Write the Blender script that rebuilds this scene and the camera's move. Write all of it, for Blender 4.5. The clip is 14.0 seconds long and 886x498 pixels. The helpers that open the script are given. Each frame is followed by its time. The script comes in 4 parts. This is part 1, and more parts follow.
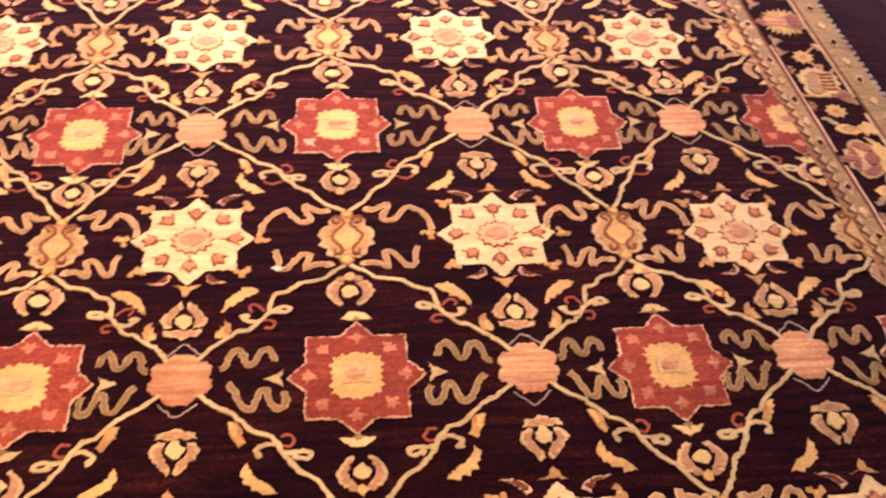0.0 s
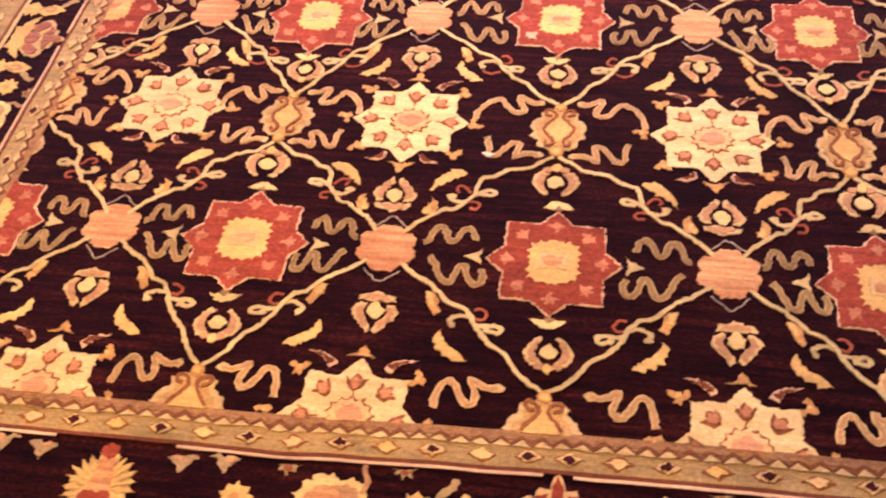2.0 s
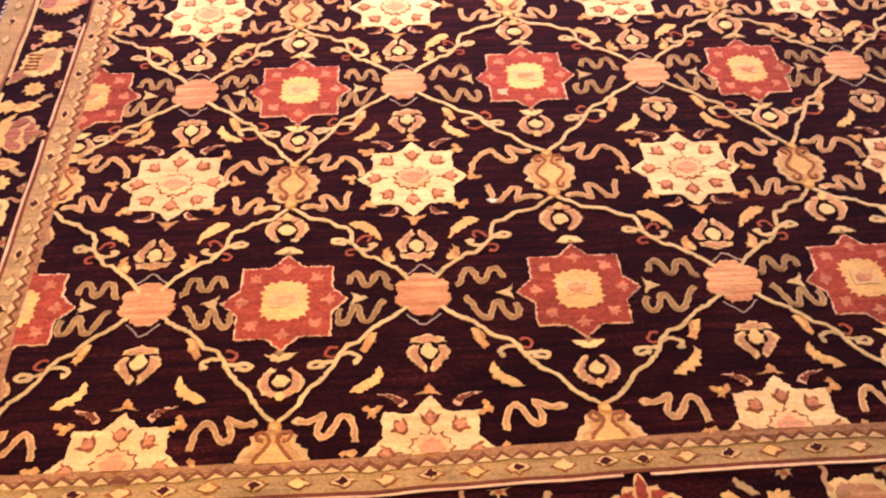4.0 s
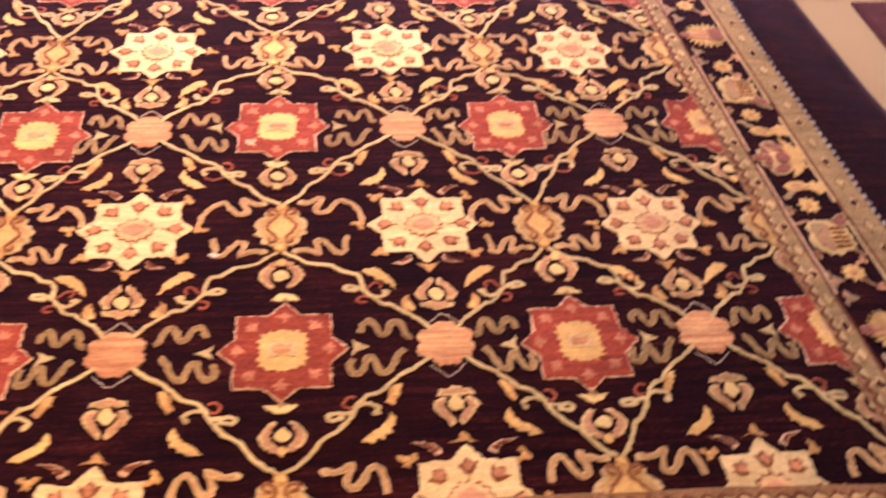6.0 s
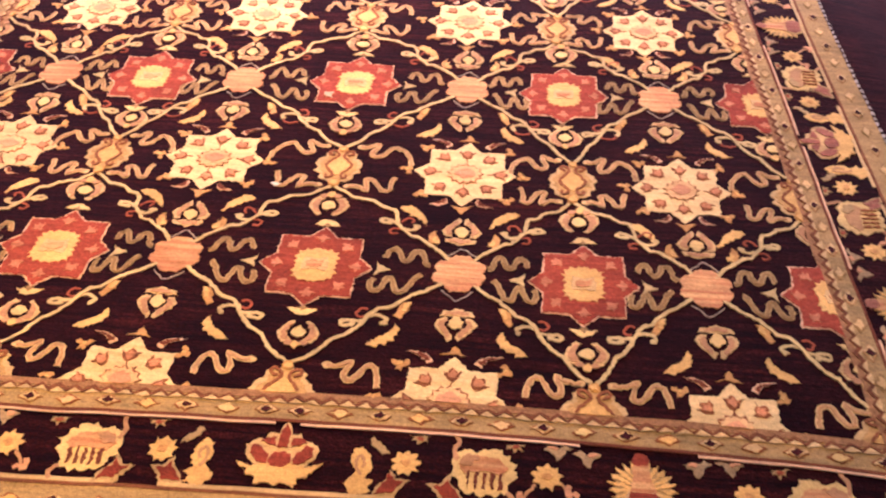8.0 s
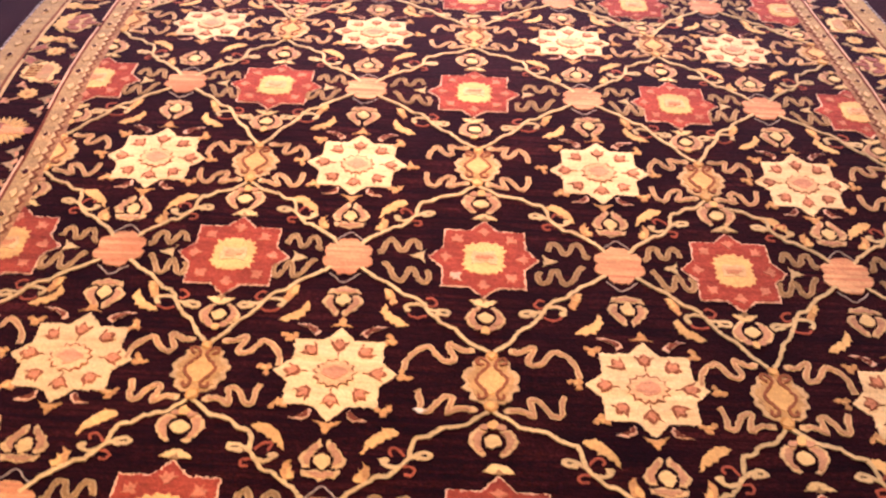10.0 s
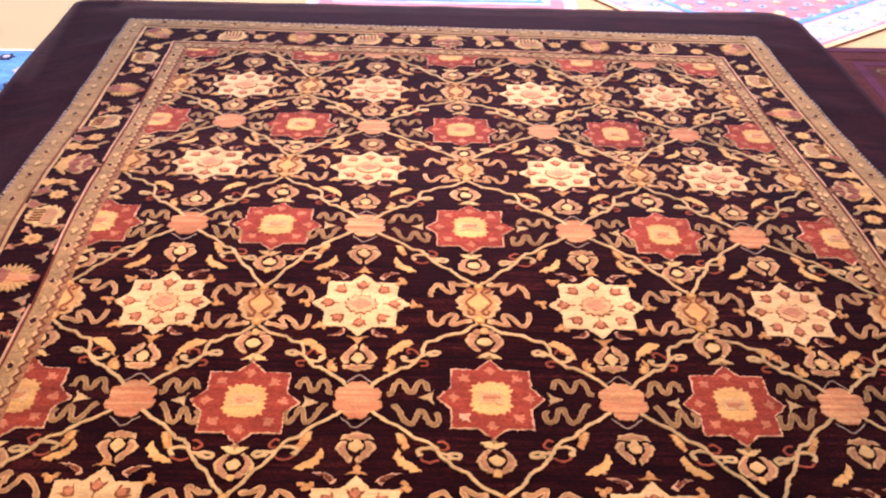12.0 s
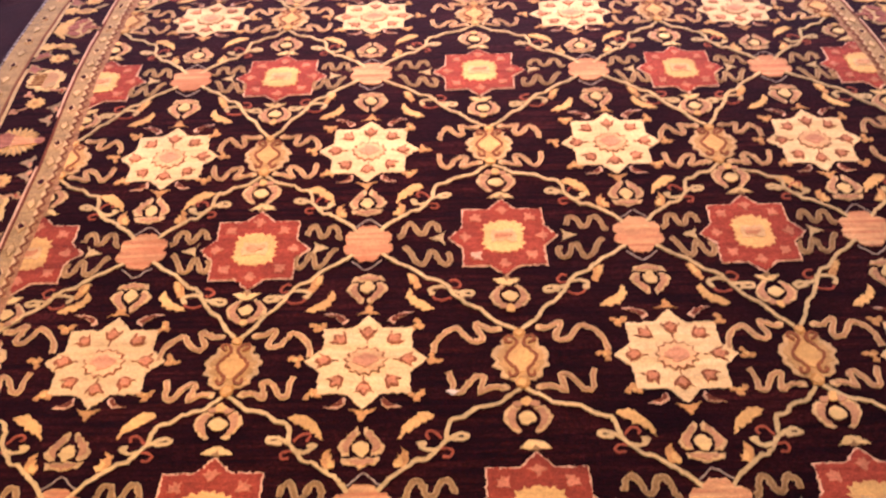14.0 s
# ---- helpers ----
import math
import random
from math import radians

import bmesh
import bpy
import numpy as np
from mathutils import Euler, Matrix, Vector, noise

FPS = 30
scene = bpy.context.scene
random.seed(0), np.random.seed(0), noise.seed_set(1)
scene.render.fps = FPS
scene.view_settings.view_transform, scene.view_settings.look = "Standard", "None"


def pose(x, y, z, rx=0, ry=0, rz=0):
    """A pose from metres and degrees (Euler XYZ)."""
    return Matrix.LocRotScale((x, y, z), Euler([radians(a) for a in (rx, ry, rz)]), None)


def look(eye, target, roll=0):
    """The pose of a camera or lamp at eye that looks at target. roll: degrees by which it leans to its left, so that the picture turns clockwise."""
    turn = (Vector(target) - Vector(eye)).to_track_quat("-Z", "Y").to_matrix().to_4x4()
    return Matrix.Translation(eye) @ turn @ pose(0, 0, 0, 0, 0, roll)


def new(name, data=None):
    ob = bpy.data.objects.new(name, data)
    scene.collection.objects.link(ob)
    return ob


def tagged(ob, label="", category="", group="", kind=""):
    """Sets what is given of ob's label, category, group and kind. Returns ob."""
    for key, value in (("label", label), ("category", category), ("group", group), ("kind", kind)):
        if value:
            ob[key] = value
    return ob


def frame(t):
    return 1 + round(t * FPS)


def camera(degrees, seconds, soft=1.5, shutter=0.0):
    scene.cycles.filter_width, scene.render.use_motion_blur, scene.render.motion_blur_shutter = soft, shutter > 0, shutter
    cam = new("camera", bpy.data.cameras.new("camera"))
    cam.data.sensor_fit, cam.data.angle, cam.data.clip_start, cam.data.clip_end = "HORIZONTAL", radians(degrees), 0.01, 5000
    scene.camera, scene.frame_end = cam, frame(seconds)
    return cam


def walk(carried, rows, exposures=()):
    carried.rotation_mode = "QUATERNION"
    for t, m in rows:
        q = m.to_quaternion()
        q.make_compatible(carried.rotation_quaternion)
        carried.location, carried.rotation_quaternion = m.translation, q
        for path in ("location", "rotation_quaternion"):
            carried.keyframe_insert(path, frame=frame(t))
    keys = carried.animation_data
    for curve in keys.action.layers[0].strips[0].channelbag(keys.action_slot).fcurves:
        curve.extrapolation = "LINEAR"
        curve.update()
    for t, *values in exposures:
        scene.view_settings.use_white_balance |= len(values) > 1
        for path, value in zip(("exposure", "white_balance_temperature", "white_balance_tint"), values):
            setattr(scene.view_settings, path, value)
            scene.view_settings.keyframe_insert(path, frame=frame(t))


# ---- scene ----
cam = camera(49.0, 14.0, soft=2.2, shutter=0.5)
PATH = [
    (0, (0.052, -0.937, 1.178), (0.212, 0.467, -0.238), 2.7),
    (0.5, (0.077, -0.944, 1.204), (0.086, 0.433, -0.247), 1.1),
    (1, (0.115, -0.963, 1.175), (-0.041, 0.395, -0.284), -1.6),
    (1.2, (0.111, -0.973, 1.172), (-0.086, 0.369, -0.298), -2.3),
    (1.5, (0.129, -0.98, 1.151), (-0.144, 0.332, -0.335), -4.3),
    (2, (0.073, -0.998, 1.149), (-0.206, 0.285, -0.36), -5.4),
    (2.5, (-0.032, -1.044, 1.17), (-0.22, 0.285, -0.313), -5.7),
    (2.7, (-0.07, -1.058, 1.185), (-0.214, 0.29, -0.286), -5.4),
    (4.8, (-0.249, -1.152, 1.211), (-0.097, 0.271, -0.186), 1.0),
    (5, (-0.237, -1.154, 1.206), (-0.046, 0.268, -0.188), 1.6),
    (5.5, (-0.121, -1.141, 1.211), (0.13, 0.267, -0.187), 2.4),
    (5.8, (0.071, -1.099, 1.204), (0.249, 0.328, -0.186), 1.2),
    (6, (0.153, -1.088, 1.182), (0.336, 0.376, -0.168), 2.9),
    (6.2, (0.216, -1.096, 1.16), (0.399, 0.402, -0.152), 4.0),
    (6.5, (0.293, -1.139, 1.154), (0.448, 0.372, -0.146), 3.6),
    (7, (0.415, -1.237, 1.166), (0.399, 0.271, -0.148), -0.1),
    (7.5, (0.426, -1.325, 1.196), (0.288, 0.154, -0.142), -1.7),
    (8, (0.42, -1.309, 1.191), (0.247, 0.179, -0.134), -1.0),
    (8.2, (0.427, -1.233, 1.187), (0.214, 0.251, -0.137), -1.5),
    (8.5, (0.415, -1.104, 1.2), (0.152, 0.361, -0.135), -1.8),
    (8.7, (0.405, -1.027, 1.178), (0.099, 0.442, -0.145), -2.9),
    (9, (0.336, -0.945, 1.174), (0.036, 0.53, -0.144), -2.8),
    (9.2, (0.233, -0.912, 1.168), (0.0, 0.58, -0.143), -1.4),
    (11.3, (-0.113, -0.802, 1.307), (-0.089, 0.791, 0.098), 1.4),
    (11.5, (-0.108, -0.805, 1.312), (-0.089, 0.807, 0.129), 1.2),
    (12, (-0.107, -0.814, 1.314), (-0.091, 0.833, 0.179), 1.1),
    (12.5, (-0.107, -0.801, 1.315), (-0.094, 0.823, 0.148), 0.8),
    (13, (-0.093, -0.806, 1.292), (-0.099, 0.772, 0.064), -0.4),
    (13.5, (-0.073, -0.822, 1.256), (-0.105, 0.717, -0.02), -1.9),
    (14, (-0.059, -0.833, 1.223), (-0.114, 0.665, -0.101), -3.2),
]
walk(cam, [(t, look(eye, target, roll)) for t, eye, target, roll in PATH],
     exposures=((0.0, 0.89), (1.5, 0.92), (6.5, 0.90), (8.0, 1.02), (9.0, 0.92), (11.3, 0.46), (12.5, 0.40), (14.0, 0.52)))

# ---- light ----
world = bpy.data.worlds.new("world")
scene.world = world
world.use_nodes = True
wn = world.node_tree.nodes
sky = wn.new("ShaderNodeTexSky")
sky.sky_type, sky.sun_disc = "NISHITA", False
sky.sun_elevation, sky.sun_rotation = radians(40), radians(-6)
wn["Background"].inputs[1].default_value = 0.12
world.node_tree.links.new(sky.outputs[0], wn["Background"].inputs[0])


def area_lamp(name, eye, target, sx, sy, watts, colour, spread=180):
    data = bpy.data.lights.new(name, "AREA")
    data.shape, data.size, data.size_y = "RECTANGLE", sx, sy
    data.energy, data.color, data.spread = watts, colour, radians(spread)
    ob = new(name, data)
    ob.matrix_world = look(eye, target)
    return ob


# Unseen lamps, hung and tinted to balance brightness across the rug.
area_lamp("unseen_lamp", (-0.74, -0.50, 2.1), (-0.72, -0.50, 0), 0.7, 0.7, 12.8, (1.0, 0.54, 0.15), 112)
area_lamp("unseen_lamp", (-0.20, 1.27, 2.05), (-0.18, 1.29, 0), 0.7, 0.7, 14.8, (1.0, 0.615, 0.60), 90)
area_lamp("unseen_lamp", (1.2, 2.9, 2.8), (1.1, 2.7, 0), 0.6, 0.6, 22, (1.0, 0.68, 0.64), 110)
# Unseen area lamps adding bluish daylight from the far end and the left.
area_lamp("daylight_lamp", (0.55, 5.45, 1.45), (0.4, 2.9, 0.3), 3.6, 2.0, 165, (0.55, 0.60, 1.0))
area_lamp("daylight_lamp", (-4.1, 2.6, 1.5), (-1.6, 2.4, 0.0), 1.8, 1.6, 58, (0.40, 0.50, 1.0))
sun = new("sun", bpy.data.lights.new("sun", "SUN"))
sun.data.energy, sun.data.angle, sun.data.color = 5.0, radians(0.5), (0.84, 0.92, 1.0)
sun.matrix_world = look((-0.9, 9.0, 7.6), (0.0, 0.0, 0.0))

# ---- materials ----


def wool(name, colour, streak=0.25, grain=0.3, tint=None, rough=0.85, sheen=0.08, gloss=0.08, bloom=(1.0, 0.60, 0.72)):
    """Knotted pile: weft-wise streaks of uneven dye, knot grain, slight sheen."""
    m = bpy.data.materials.new(name)
    m.use_nodes = True
    n, l = m.node_tree.nodes, m.node_tree.links
    b = n["Principled BSDF"]
    geo = n.new("ShaderNodeNewGeometry")

    def tex(scale, xyz, detail):
        mp = n.new("ShaderNodeMapping")
        mp.inputs["Scale"].default_value = xyz
        t = n.new("ShaderNodeTexNoise")
        t.inputs["Scale"].default_value, t.inputs["Detail"].default_value = scale, detail
        l.new(geo.outputs["Position"], mp.inputs["Vector"])
        l.new(mp.outputs[0], t.inputs["Vector"])
        return t
    def spread(t, lo, hi, a, b2):
        r = n.new("ShaderNodeMapRange")
        r.inputs[1].default_value, r.inputs[2].default_value = lo, hi
        r.inputs[3].default_value, r.inputs[4].default_value = a, b2
        l.new(t.outputs[0], r.inputs[0])
        return r
    warp = tex(7, (0.8, 15.0, 1.0), 6)
    knot = tex(330, (1.0, 1.0, 1.0), 2)
    patch = tex(11, (1.0, 2.6, 1.0), 5)
    base = n.new("ShaderNodeMix")
    base.data_type = "RGBA"
    base.inputs[6].default_value = (*colour, 1)
    base.inputs[7].default_value = (*(tint or [c * 0.55 for c in colour]), 1)
    blotch = tex(5.0, (1.0, 1.7, 1.0), 3)
    both = n.new("ShaderNodeMath")
    both.operation = "MULTIPLY"
    l.new(spread(warp, 0.38, 0.70, 0.0, 1.0 * min(1, streak * 2)).outputs[0], both.inputs[0])
    l.new(spread(blotch, 0.32, 0.68, 0.25, 1.25).outputs[0], both.inputs[1])
    l.new(both.outputs[0], base.inputs[0])
    val = n.new("ShaderNodeMath")
    val.operation = "MULTIPLY"
    l.new(spread(knot, 0.3, 0.7, 1 - grain, 1 + grain).outputs[0], val.inputs[0])
    clump = tex(120, (1.0, 1.6, 1.0), 3)
    two = n.new("ShaderNodeMath")
    two.operation = "MULTIPLY"
    l.new(spread(patch, 0.3, 0.7, 0.80, 1.18).outputs[0], two.inputs[0])
    l.new(spread(clump, 0.32, 0.68, 1 - grain * 0.9, 1 + grain * 0.7).outputs[0], two.inputs[1])
    l.new(two.outputs[0], val.inputs[1])
    info = n.new("ShaderNodeObjectInfo")
    dye = n.new("ShaderNodeMapRange")
    dye.inputs[3].default_value, dye.inputs[4].default_value = 0.86, 1.06
    l.new(info.outputs["Random"], dye.inputs[0])
    three = n.new("ShaderNodeMath")
    three.operation = "MULTIPLY"
    l.new(val.outputs[0], three.inputs[0])
    l.new(dye.outputs[0], three.inputs[1])
    mul = n.new("ShaderNodeVectorMath")
    mul.operation = "SCALE"
    l.new(base.outputs[2], mul.inputs[0])
    l.new(three.outputs[0], mul.inputs["Scale"])
    l.new(mul.outputs[0], b.inputs["Base Color"])
    bump = n.new("ShaderNodeBump")
    bump.inputs["Strength"].default_value, bump.inputs["Distance"].default_value = 0.5, 0.002
    l.new(knot.outputs[0], bump.inputs["Height"])
    l.new(bump.outputs[0], b.inputs["Normal"])
    b.inputs["Roughness"].default_value = rough
    b.inputs["Specular IOR Level"].default_value = gloss
    b.inputs["Sheen Weight"].default_value = sheen
    b.inputs["Sheen Roughness"].default_value = 0.4
    b.inputs["Sheen Tint"].default_value = (*bloom, 1)
    return m


GROUND = wool("aubergine_wool", (0.0068, 0.0010, 0.0025), 0.55, 0.6, (0.038, 0.0067, 0.0063), sheen=0.10, gloss=0.025, bloom=(1.0, 0.56, 0.66))
CREAM = wool("cream_wool", (0.72, 0.54, 0.275), 0.4, 0.14, (0.60, 0.40, 0.17))
YELLOW = wool("yellow_wool", (0.66, 0.42, 0.155), 0.25, 0.14, (0.56, 0.31, 0.11))
GOLD = wool("gold_wool", (0.50, 0.27, 0.085), 0.3, 0.15, (0.40, 0.20, 0.06))
TAN = wool("tan_wool", (0.44, 0.255, 0.125), 0.3, 0.15, (0.36, 0.20, 0.095))
OLIVE = wool("olive_tan_wool", (0.29, 0.18, 0.078), 0.3, 0.15, (0.21, 0.13, 0.055))
KHAKI = wool("khaki_wool", (0.395, 0.265, 0.12), 0.5, 0.2, (0.25, 0.18, 0.088))
VINE = wool("vine_wool", (0.56, 0.42, 0.20), 0.3, 0.14, (0.44, 0.32, 0.14))
RED = wool("brick_red_wool", (0.30, 0.058, 0.032), 0.45, 0.25, (0.20, 0.034, 0.022))
ORANGE = wool("salmon_wool", (0.44, 0.18, 0.085), 0.9, 0.16, (0.66, 0.42, 0.20))
ROSE = wool("old_rose_wool", (0.33, 0.085, 0.045), 0.3, 0.15)
BROWN = wool("brown_wool", (0.20, 0.075, 0.035), 0.3, 0.2)
SEPIA = wool("faded_sepia_wool", (0.27, 0.10, 0.042), 0.3, 0.2)
SALMON_DULL = wool("dull_salmon_wool", (0.52, 0.20, 0.11), 0.4, 0.2)
TOOTH = wool("light_fawn_wool", (0.66, 0.47, 0.235), 0.35, 0.2)
WHITE = wool("ivory_wool", (0.70, 0.62, 0.50), 0.2, 0.1)
GREY = wool("sage_wool", (0.36, 0.25, 0.14), 0.3, 0.2)
MURREY = wool("murrey_wool", (0.055, 0.010, 0.011), 0.3, 0.3, sheen=0.03)

# ---- plan of the rug ----
COLS = [-0.915, -0.695, -0.480, -0.256, 0.004, 0.266, 0.480, 0.694, 0.915]
ROWS_V = [0.5, 1.0, 1.5, 2.0, 2.5, 3.0, 3.5, 4.0, 4.5, 5.0]
ROWS_Y = [-0.334, -0.020, 0.270, 0.565, 0.858, 1.145, 1.420, 1.698, 1.985, 2.262]
ROWS_TILT = [0.0, 0.004, 0.025, 0.0, 0.0, 0.0, 0.0, 0.0, 0.006, 0.030]
FLOOR_Z = -0.052


# drift of the hand-knotted figures off the even plan, in millimetres, row by row from the near edge
DRIFT_X = ((-8, 0, 1, -1, 0, 8, 5), (0, 8, 9, 6, 2, 5, 2), (0, 6, 6, 6, 4, 5, 5), (8, 11, 3, 2, -3, 0, 0), (9, 7, 0, -3, -7, -5, -7),
           (6, 7, -1, -5, -9, -7, -11), (-3, -4, -3, 2, -6, 1, -3), (1, 6, 2, 5, -8, -4, -6), (8, 6, 2, 5, -7, -8, 9), (6, 5, 2, 2, -6, -6, 0))
DRIFT_Y = ((-3, 2, 1, 11, 12, 14, -2), (2, -4, 2, -1, 3, -1, 8), (2, -9, 3, 7, 15, 13, 13), (-5, -7, 1, 12, 11, 8, 10), (-16, -21, -10, -2, -3, -17, -13),
           (-8, -8, -2, -1, -9, -15, -16), (35, 24, 29, 27, 16, 17, 13), (33, 17, 14, 2, 4, 0, 5), (7, 6, -2, -8, -11, -9, -6), (4, 2, 0, -3, -5, -4, -2))


def knot_at(u, v):
    """Centre of the motif in column u (0 to 4) and row v (0.5 to 5)."""
    x = float(np.interp(u * 2, range(9), COLS)) - (0.004 + 0.0095 * u) * (v - 2)
    x *= 1 + float(np.interp(v, [0.5, 1.0, 1.6], [0.006, 0.013, 0.0]))
    y = float(np.interp(v, ROWS_V, ROWS_Y)) - float(np.interp(v, ROWS_V, ROWS_TILT)) * x
    row = int(round(v * 2)) - 1
    return x + float(np.interp(u * 2, range(1, 8), DRIFT_X[row])) / 1000, y + float(np.interp(u * 2, range(1, 8), DRIFT_Y[row])) / 1000


def edge_left(y):
    return -0.905 - 0.020 * y + 0.014 * math.exp(-((y - 0.85) / 0.3) ** 2)


def edge_right(y):
    return 0.958 - 0.0610 * y - 0.014 * math.exp(-((y - 0.95) / 0.35) ** 2)


def edge_bottom(x):
    return -0.319 - 0.020 * min(1.0, ((x - 0.4) / 0.7) ** 2)


def edge_top(x):
    return 2.256 - 0.014 * x


FIELD_W, FIELD_H = 1.86, 2.58


def border_map(a, b):
    """From the nominal rectangle of the field (0..FIELD_W, 0..FIELD_H; outside it the border) to the floor plan."""
    y = -0.33 + b
    for _ in range(3):
        l, r = edge_left(y), edge_right(y)
        x = l + a if a < 0 else (r + (a - FIELD_W) * 0.9 if a > FIELD_W else l + (r - l) * a / FIELD_W)
        lo, hi = edge_bottom(x), edge_top(x)
        y = lo + b if b < 0 else (hi + b - FIELD_H if b > FIELD_H else lo + (hi - lo) * b / FIELD_H)
    return x, y


def smooth(e0, e1, t):
    t = min(1.0, max(0.0, (t - e0) / (e1 - e0)))
    return t * t * (3 - 2 * t)


def rug_z(x, y):
    """Height of the pile: a low swell over what lies beneath, sinking to the floor at the edges."""
    z = -0.015 + 0.042 * math.exp(-((y - 1.1) / 0.55) ** 2) - 0.010 * x
    z += 0.003 * noise.noise((x * 3.1, y * 3.1, 0.3))
    d = max(edge_left(y) - x, x - edge_right(y), -0.33 - y, y - edge_top(x))
    k = smooth(0.22, 0.50, d)
    fold = 0.006 * math.exp(-((y - 2.36 - 0.03 * x) / 0.045) ** 2) + 0.005 * math.exp(-((y - 1.93) / 0.06) ** 2)
    z += fold * smooth(0.10, 0.30, d)
    ripple = 0.006 * noise.noise((x * 5.0, y * 5.0, 7.7))
    return z * (1 - k) + (FLOOR_Z + 0.014 + abs(ripple)) * k


# ---- mesh helpers ----
LAYER = 0.0011


def finish(name, bm, mats, parent=None, label="", origin=(0, 0, 0)):
    me = bpy.data.meshes.new(name)
    bm.to_mesh(me)
    bm.free()
    for m in mats:
        me.materials.append(m)
    ob = new(name, me)
    ob.location = origin
    if parent:
        base = Vector((0, 0, 0))
        up = parent
        while up:
            base += up.location
            up = up.parent
        ob.location = Vector(origin) - base
        ob.parent = parent
        ob.matrix_parent_inverse = Matrix.Identity(4)
    if label:
        tagged(ob, label)
    return ob


def densify(pts, step=0.007):
    out = []
    for i, p in enumerate(pts):
        q = pts[(i + 1) % len(pts)]
        k = max(1, int(math.hypot(q[0] - p[0], q[1] - p[1]) / step))
        out += [(p[0] + (q[0] - p[0]) * j / k, p[1] + (q[1] - p[1]) * j / k) for j in range(k)]
    return out


def clip_half(pts, inside):
    """Sutherland-Hodgman against one edge, given as a signed distance."""
    out = []
    for i, p in enumerate(pts):
        q = pts[(i + 1) % len(pts)]
        dp, dq = inside(p), inside(q)
        if dp >= 0:
            out.append(p)
        if (dp >= 0) != (dq >= 0):
            t = dp / (dp - dq)
            out.append((p[0] + (q[0] - p[0]) * t, p[1] + (q[1] - p[1]) * t))
    return out


def clip_field(pts):
    for f in (lambda p: p[0] - edge_left(p[1]), lambda p: edge_right(p[1]) - p[0],
              lambda p: p[1] - edge_bottom(p[0]), lambda p: edge_top(p[0]) - p[1]):
        pts = clip_half(pts, f)
        if len(pts) < 3:
            return []
    return pts


def waver(p, amount=0.0044):
    """The unevenness of hand knotting."""
    a = noise.noise((p[0] * 190, p[1] * 190, 1.0))
    b = noise.noise((p[0] * 190, p[1] * 190, 9.0))
    c = noise.noise((p[0] * 14, p[1] * 14, 4.0))
    d = noise.noise((p[0] * 14, p[1] * 14, 6.0))
    return p[0] + amount * a + 0.002 * c, p[1] + amount * b + 0.002 * d


def add_piece(bm, pts, layer, mat, origin, fan=False, clip=True, step=0.007, rough=True):
    """One tuft of colour: a cap that follows the pile, with a rim down into it."""
    pts = densify(pts, step)
    if rough:
        pts = [waver(p) for p in pts]
    if clip:
        pts = clip_field(pts)
    if len(pts) < 3:
        return
    area = sum(pts[i - 1][0] * pts[i][1] - pts[i][0] * pts[i - 1][1] for i in range(len(pts)))
    if abs(area) < 2e-5:
        return
    if area < 0:
        pts = pts[::-1]
    top = layer * LAYER
    ox, oy, oz = origin
    ring = [bm.verts.new((x - ox, y - oy, rug_z(x, y) + top - oz)) for x, y in pts]
    foot = [bm.verts.new((v.co.x, v.co.y, v.co.z - LAYER * 1.6)) for v in ring]
    k = len(ring)
    faces = []
    for i in range(k):
        j = (i + 1) % k
        faces.append((ring[i], foot[i], foot[j], ring[j]))
    if fan:
        cx, cy = sum(p[0] for p in pts) / k, sum(p[1] for p in pts) / k
        c = bm.verts.new((cx - ox, cy - oy, rug_z(cx, cy) + top - oz))
        faces += [(ring[i], ring[(i + 1) % k], c) for i in range(k)]
    else:
        for t in tessellate([[Vector((p[0], p[1], 0)) for p in pts]]):
            a, b, c = (pts[i] for i in t)
            turn = (b[0] - a[0]) * (c[1] - a[1]) - (b[1] - a[1]) * (c[0] - a[0])
            faces.append(tuple(ring[i] for i in (t if turn > 0 else t[::-1])))
    for f in faces:
        try:
            bm.faces.new(f).material_index = mat
        except ValueError:
            pass


def tessellate(loops):
    from mathutils import geometry
    return geometry.tessellate_polygon(loops)


def curve_through(pts, per=5):
    """A smooth line through the points."""
    p = [pts[0]] + list(pts) + [pts[-1]]
    out = []
    for i in range(1, len(p) - 2):
        for j in range(per):
            t = j / per
            out.append(tuple(0.5 * (2 * p[i][k] + (p[i + 1][k] - p[i - 1][k]) * t
                                    + (2 * p[i - 1][k] - 5 * p[i][k] + 4 * p[i + 1][k] - p[i + 2][k]) * t * t
                                    + (3 * p[i][k] - p[i - 1][k] - 3 * p[i + 1][k] + p[i + 2][k]) * t ** 3) for k in (0, 1)))
    return out + [tuple(pts[-1])]


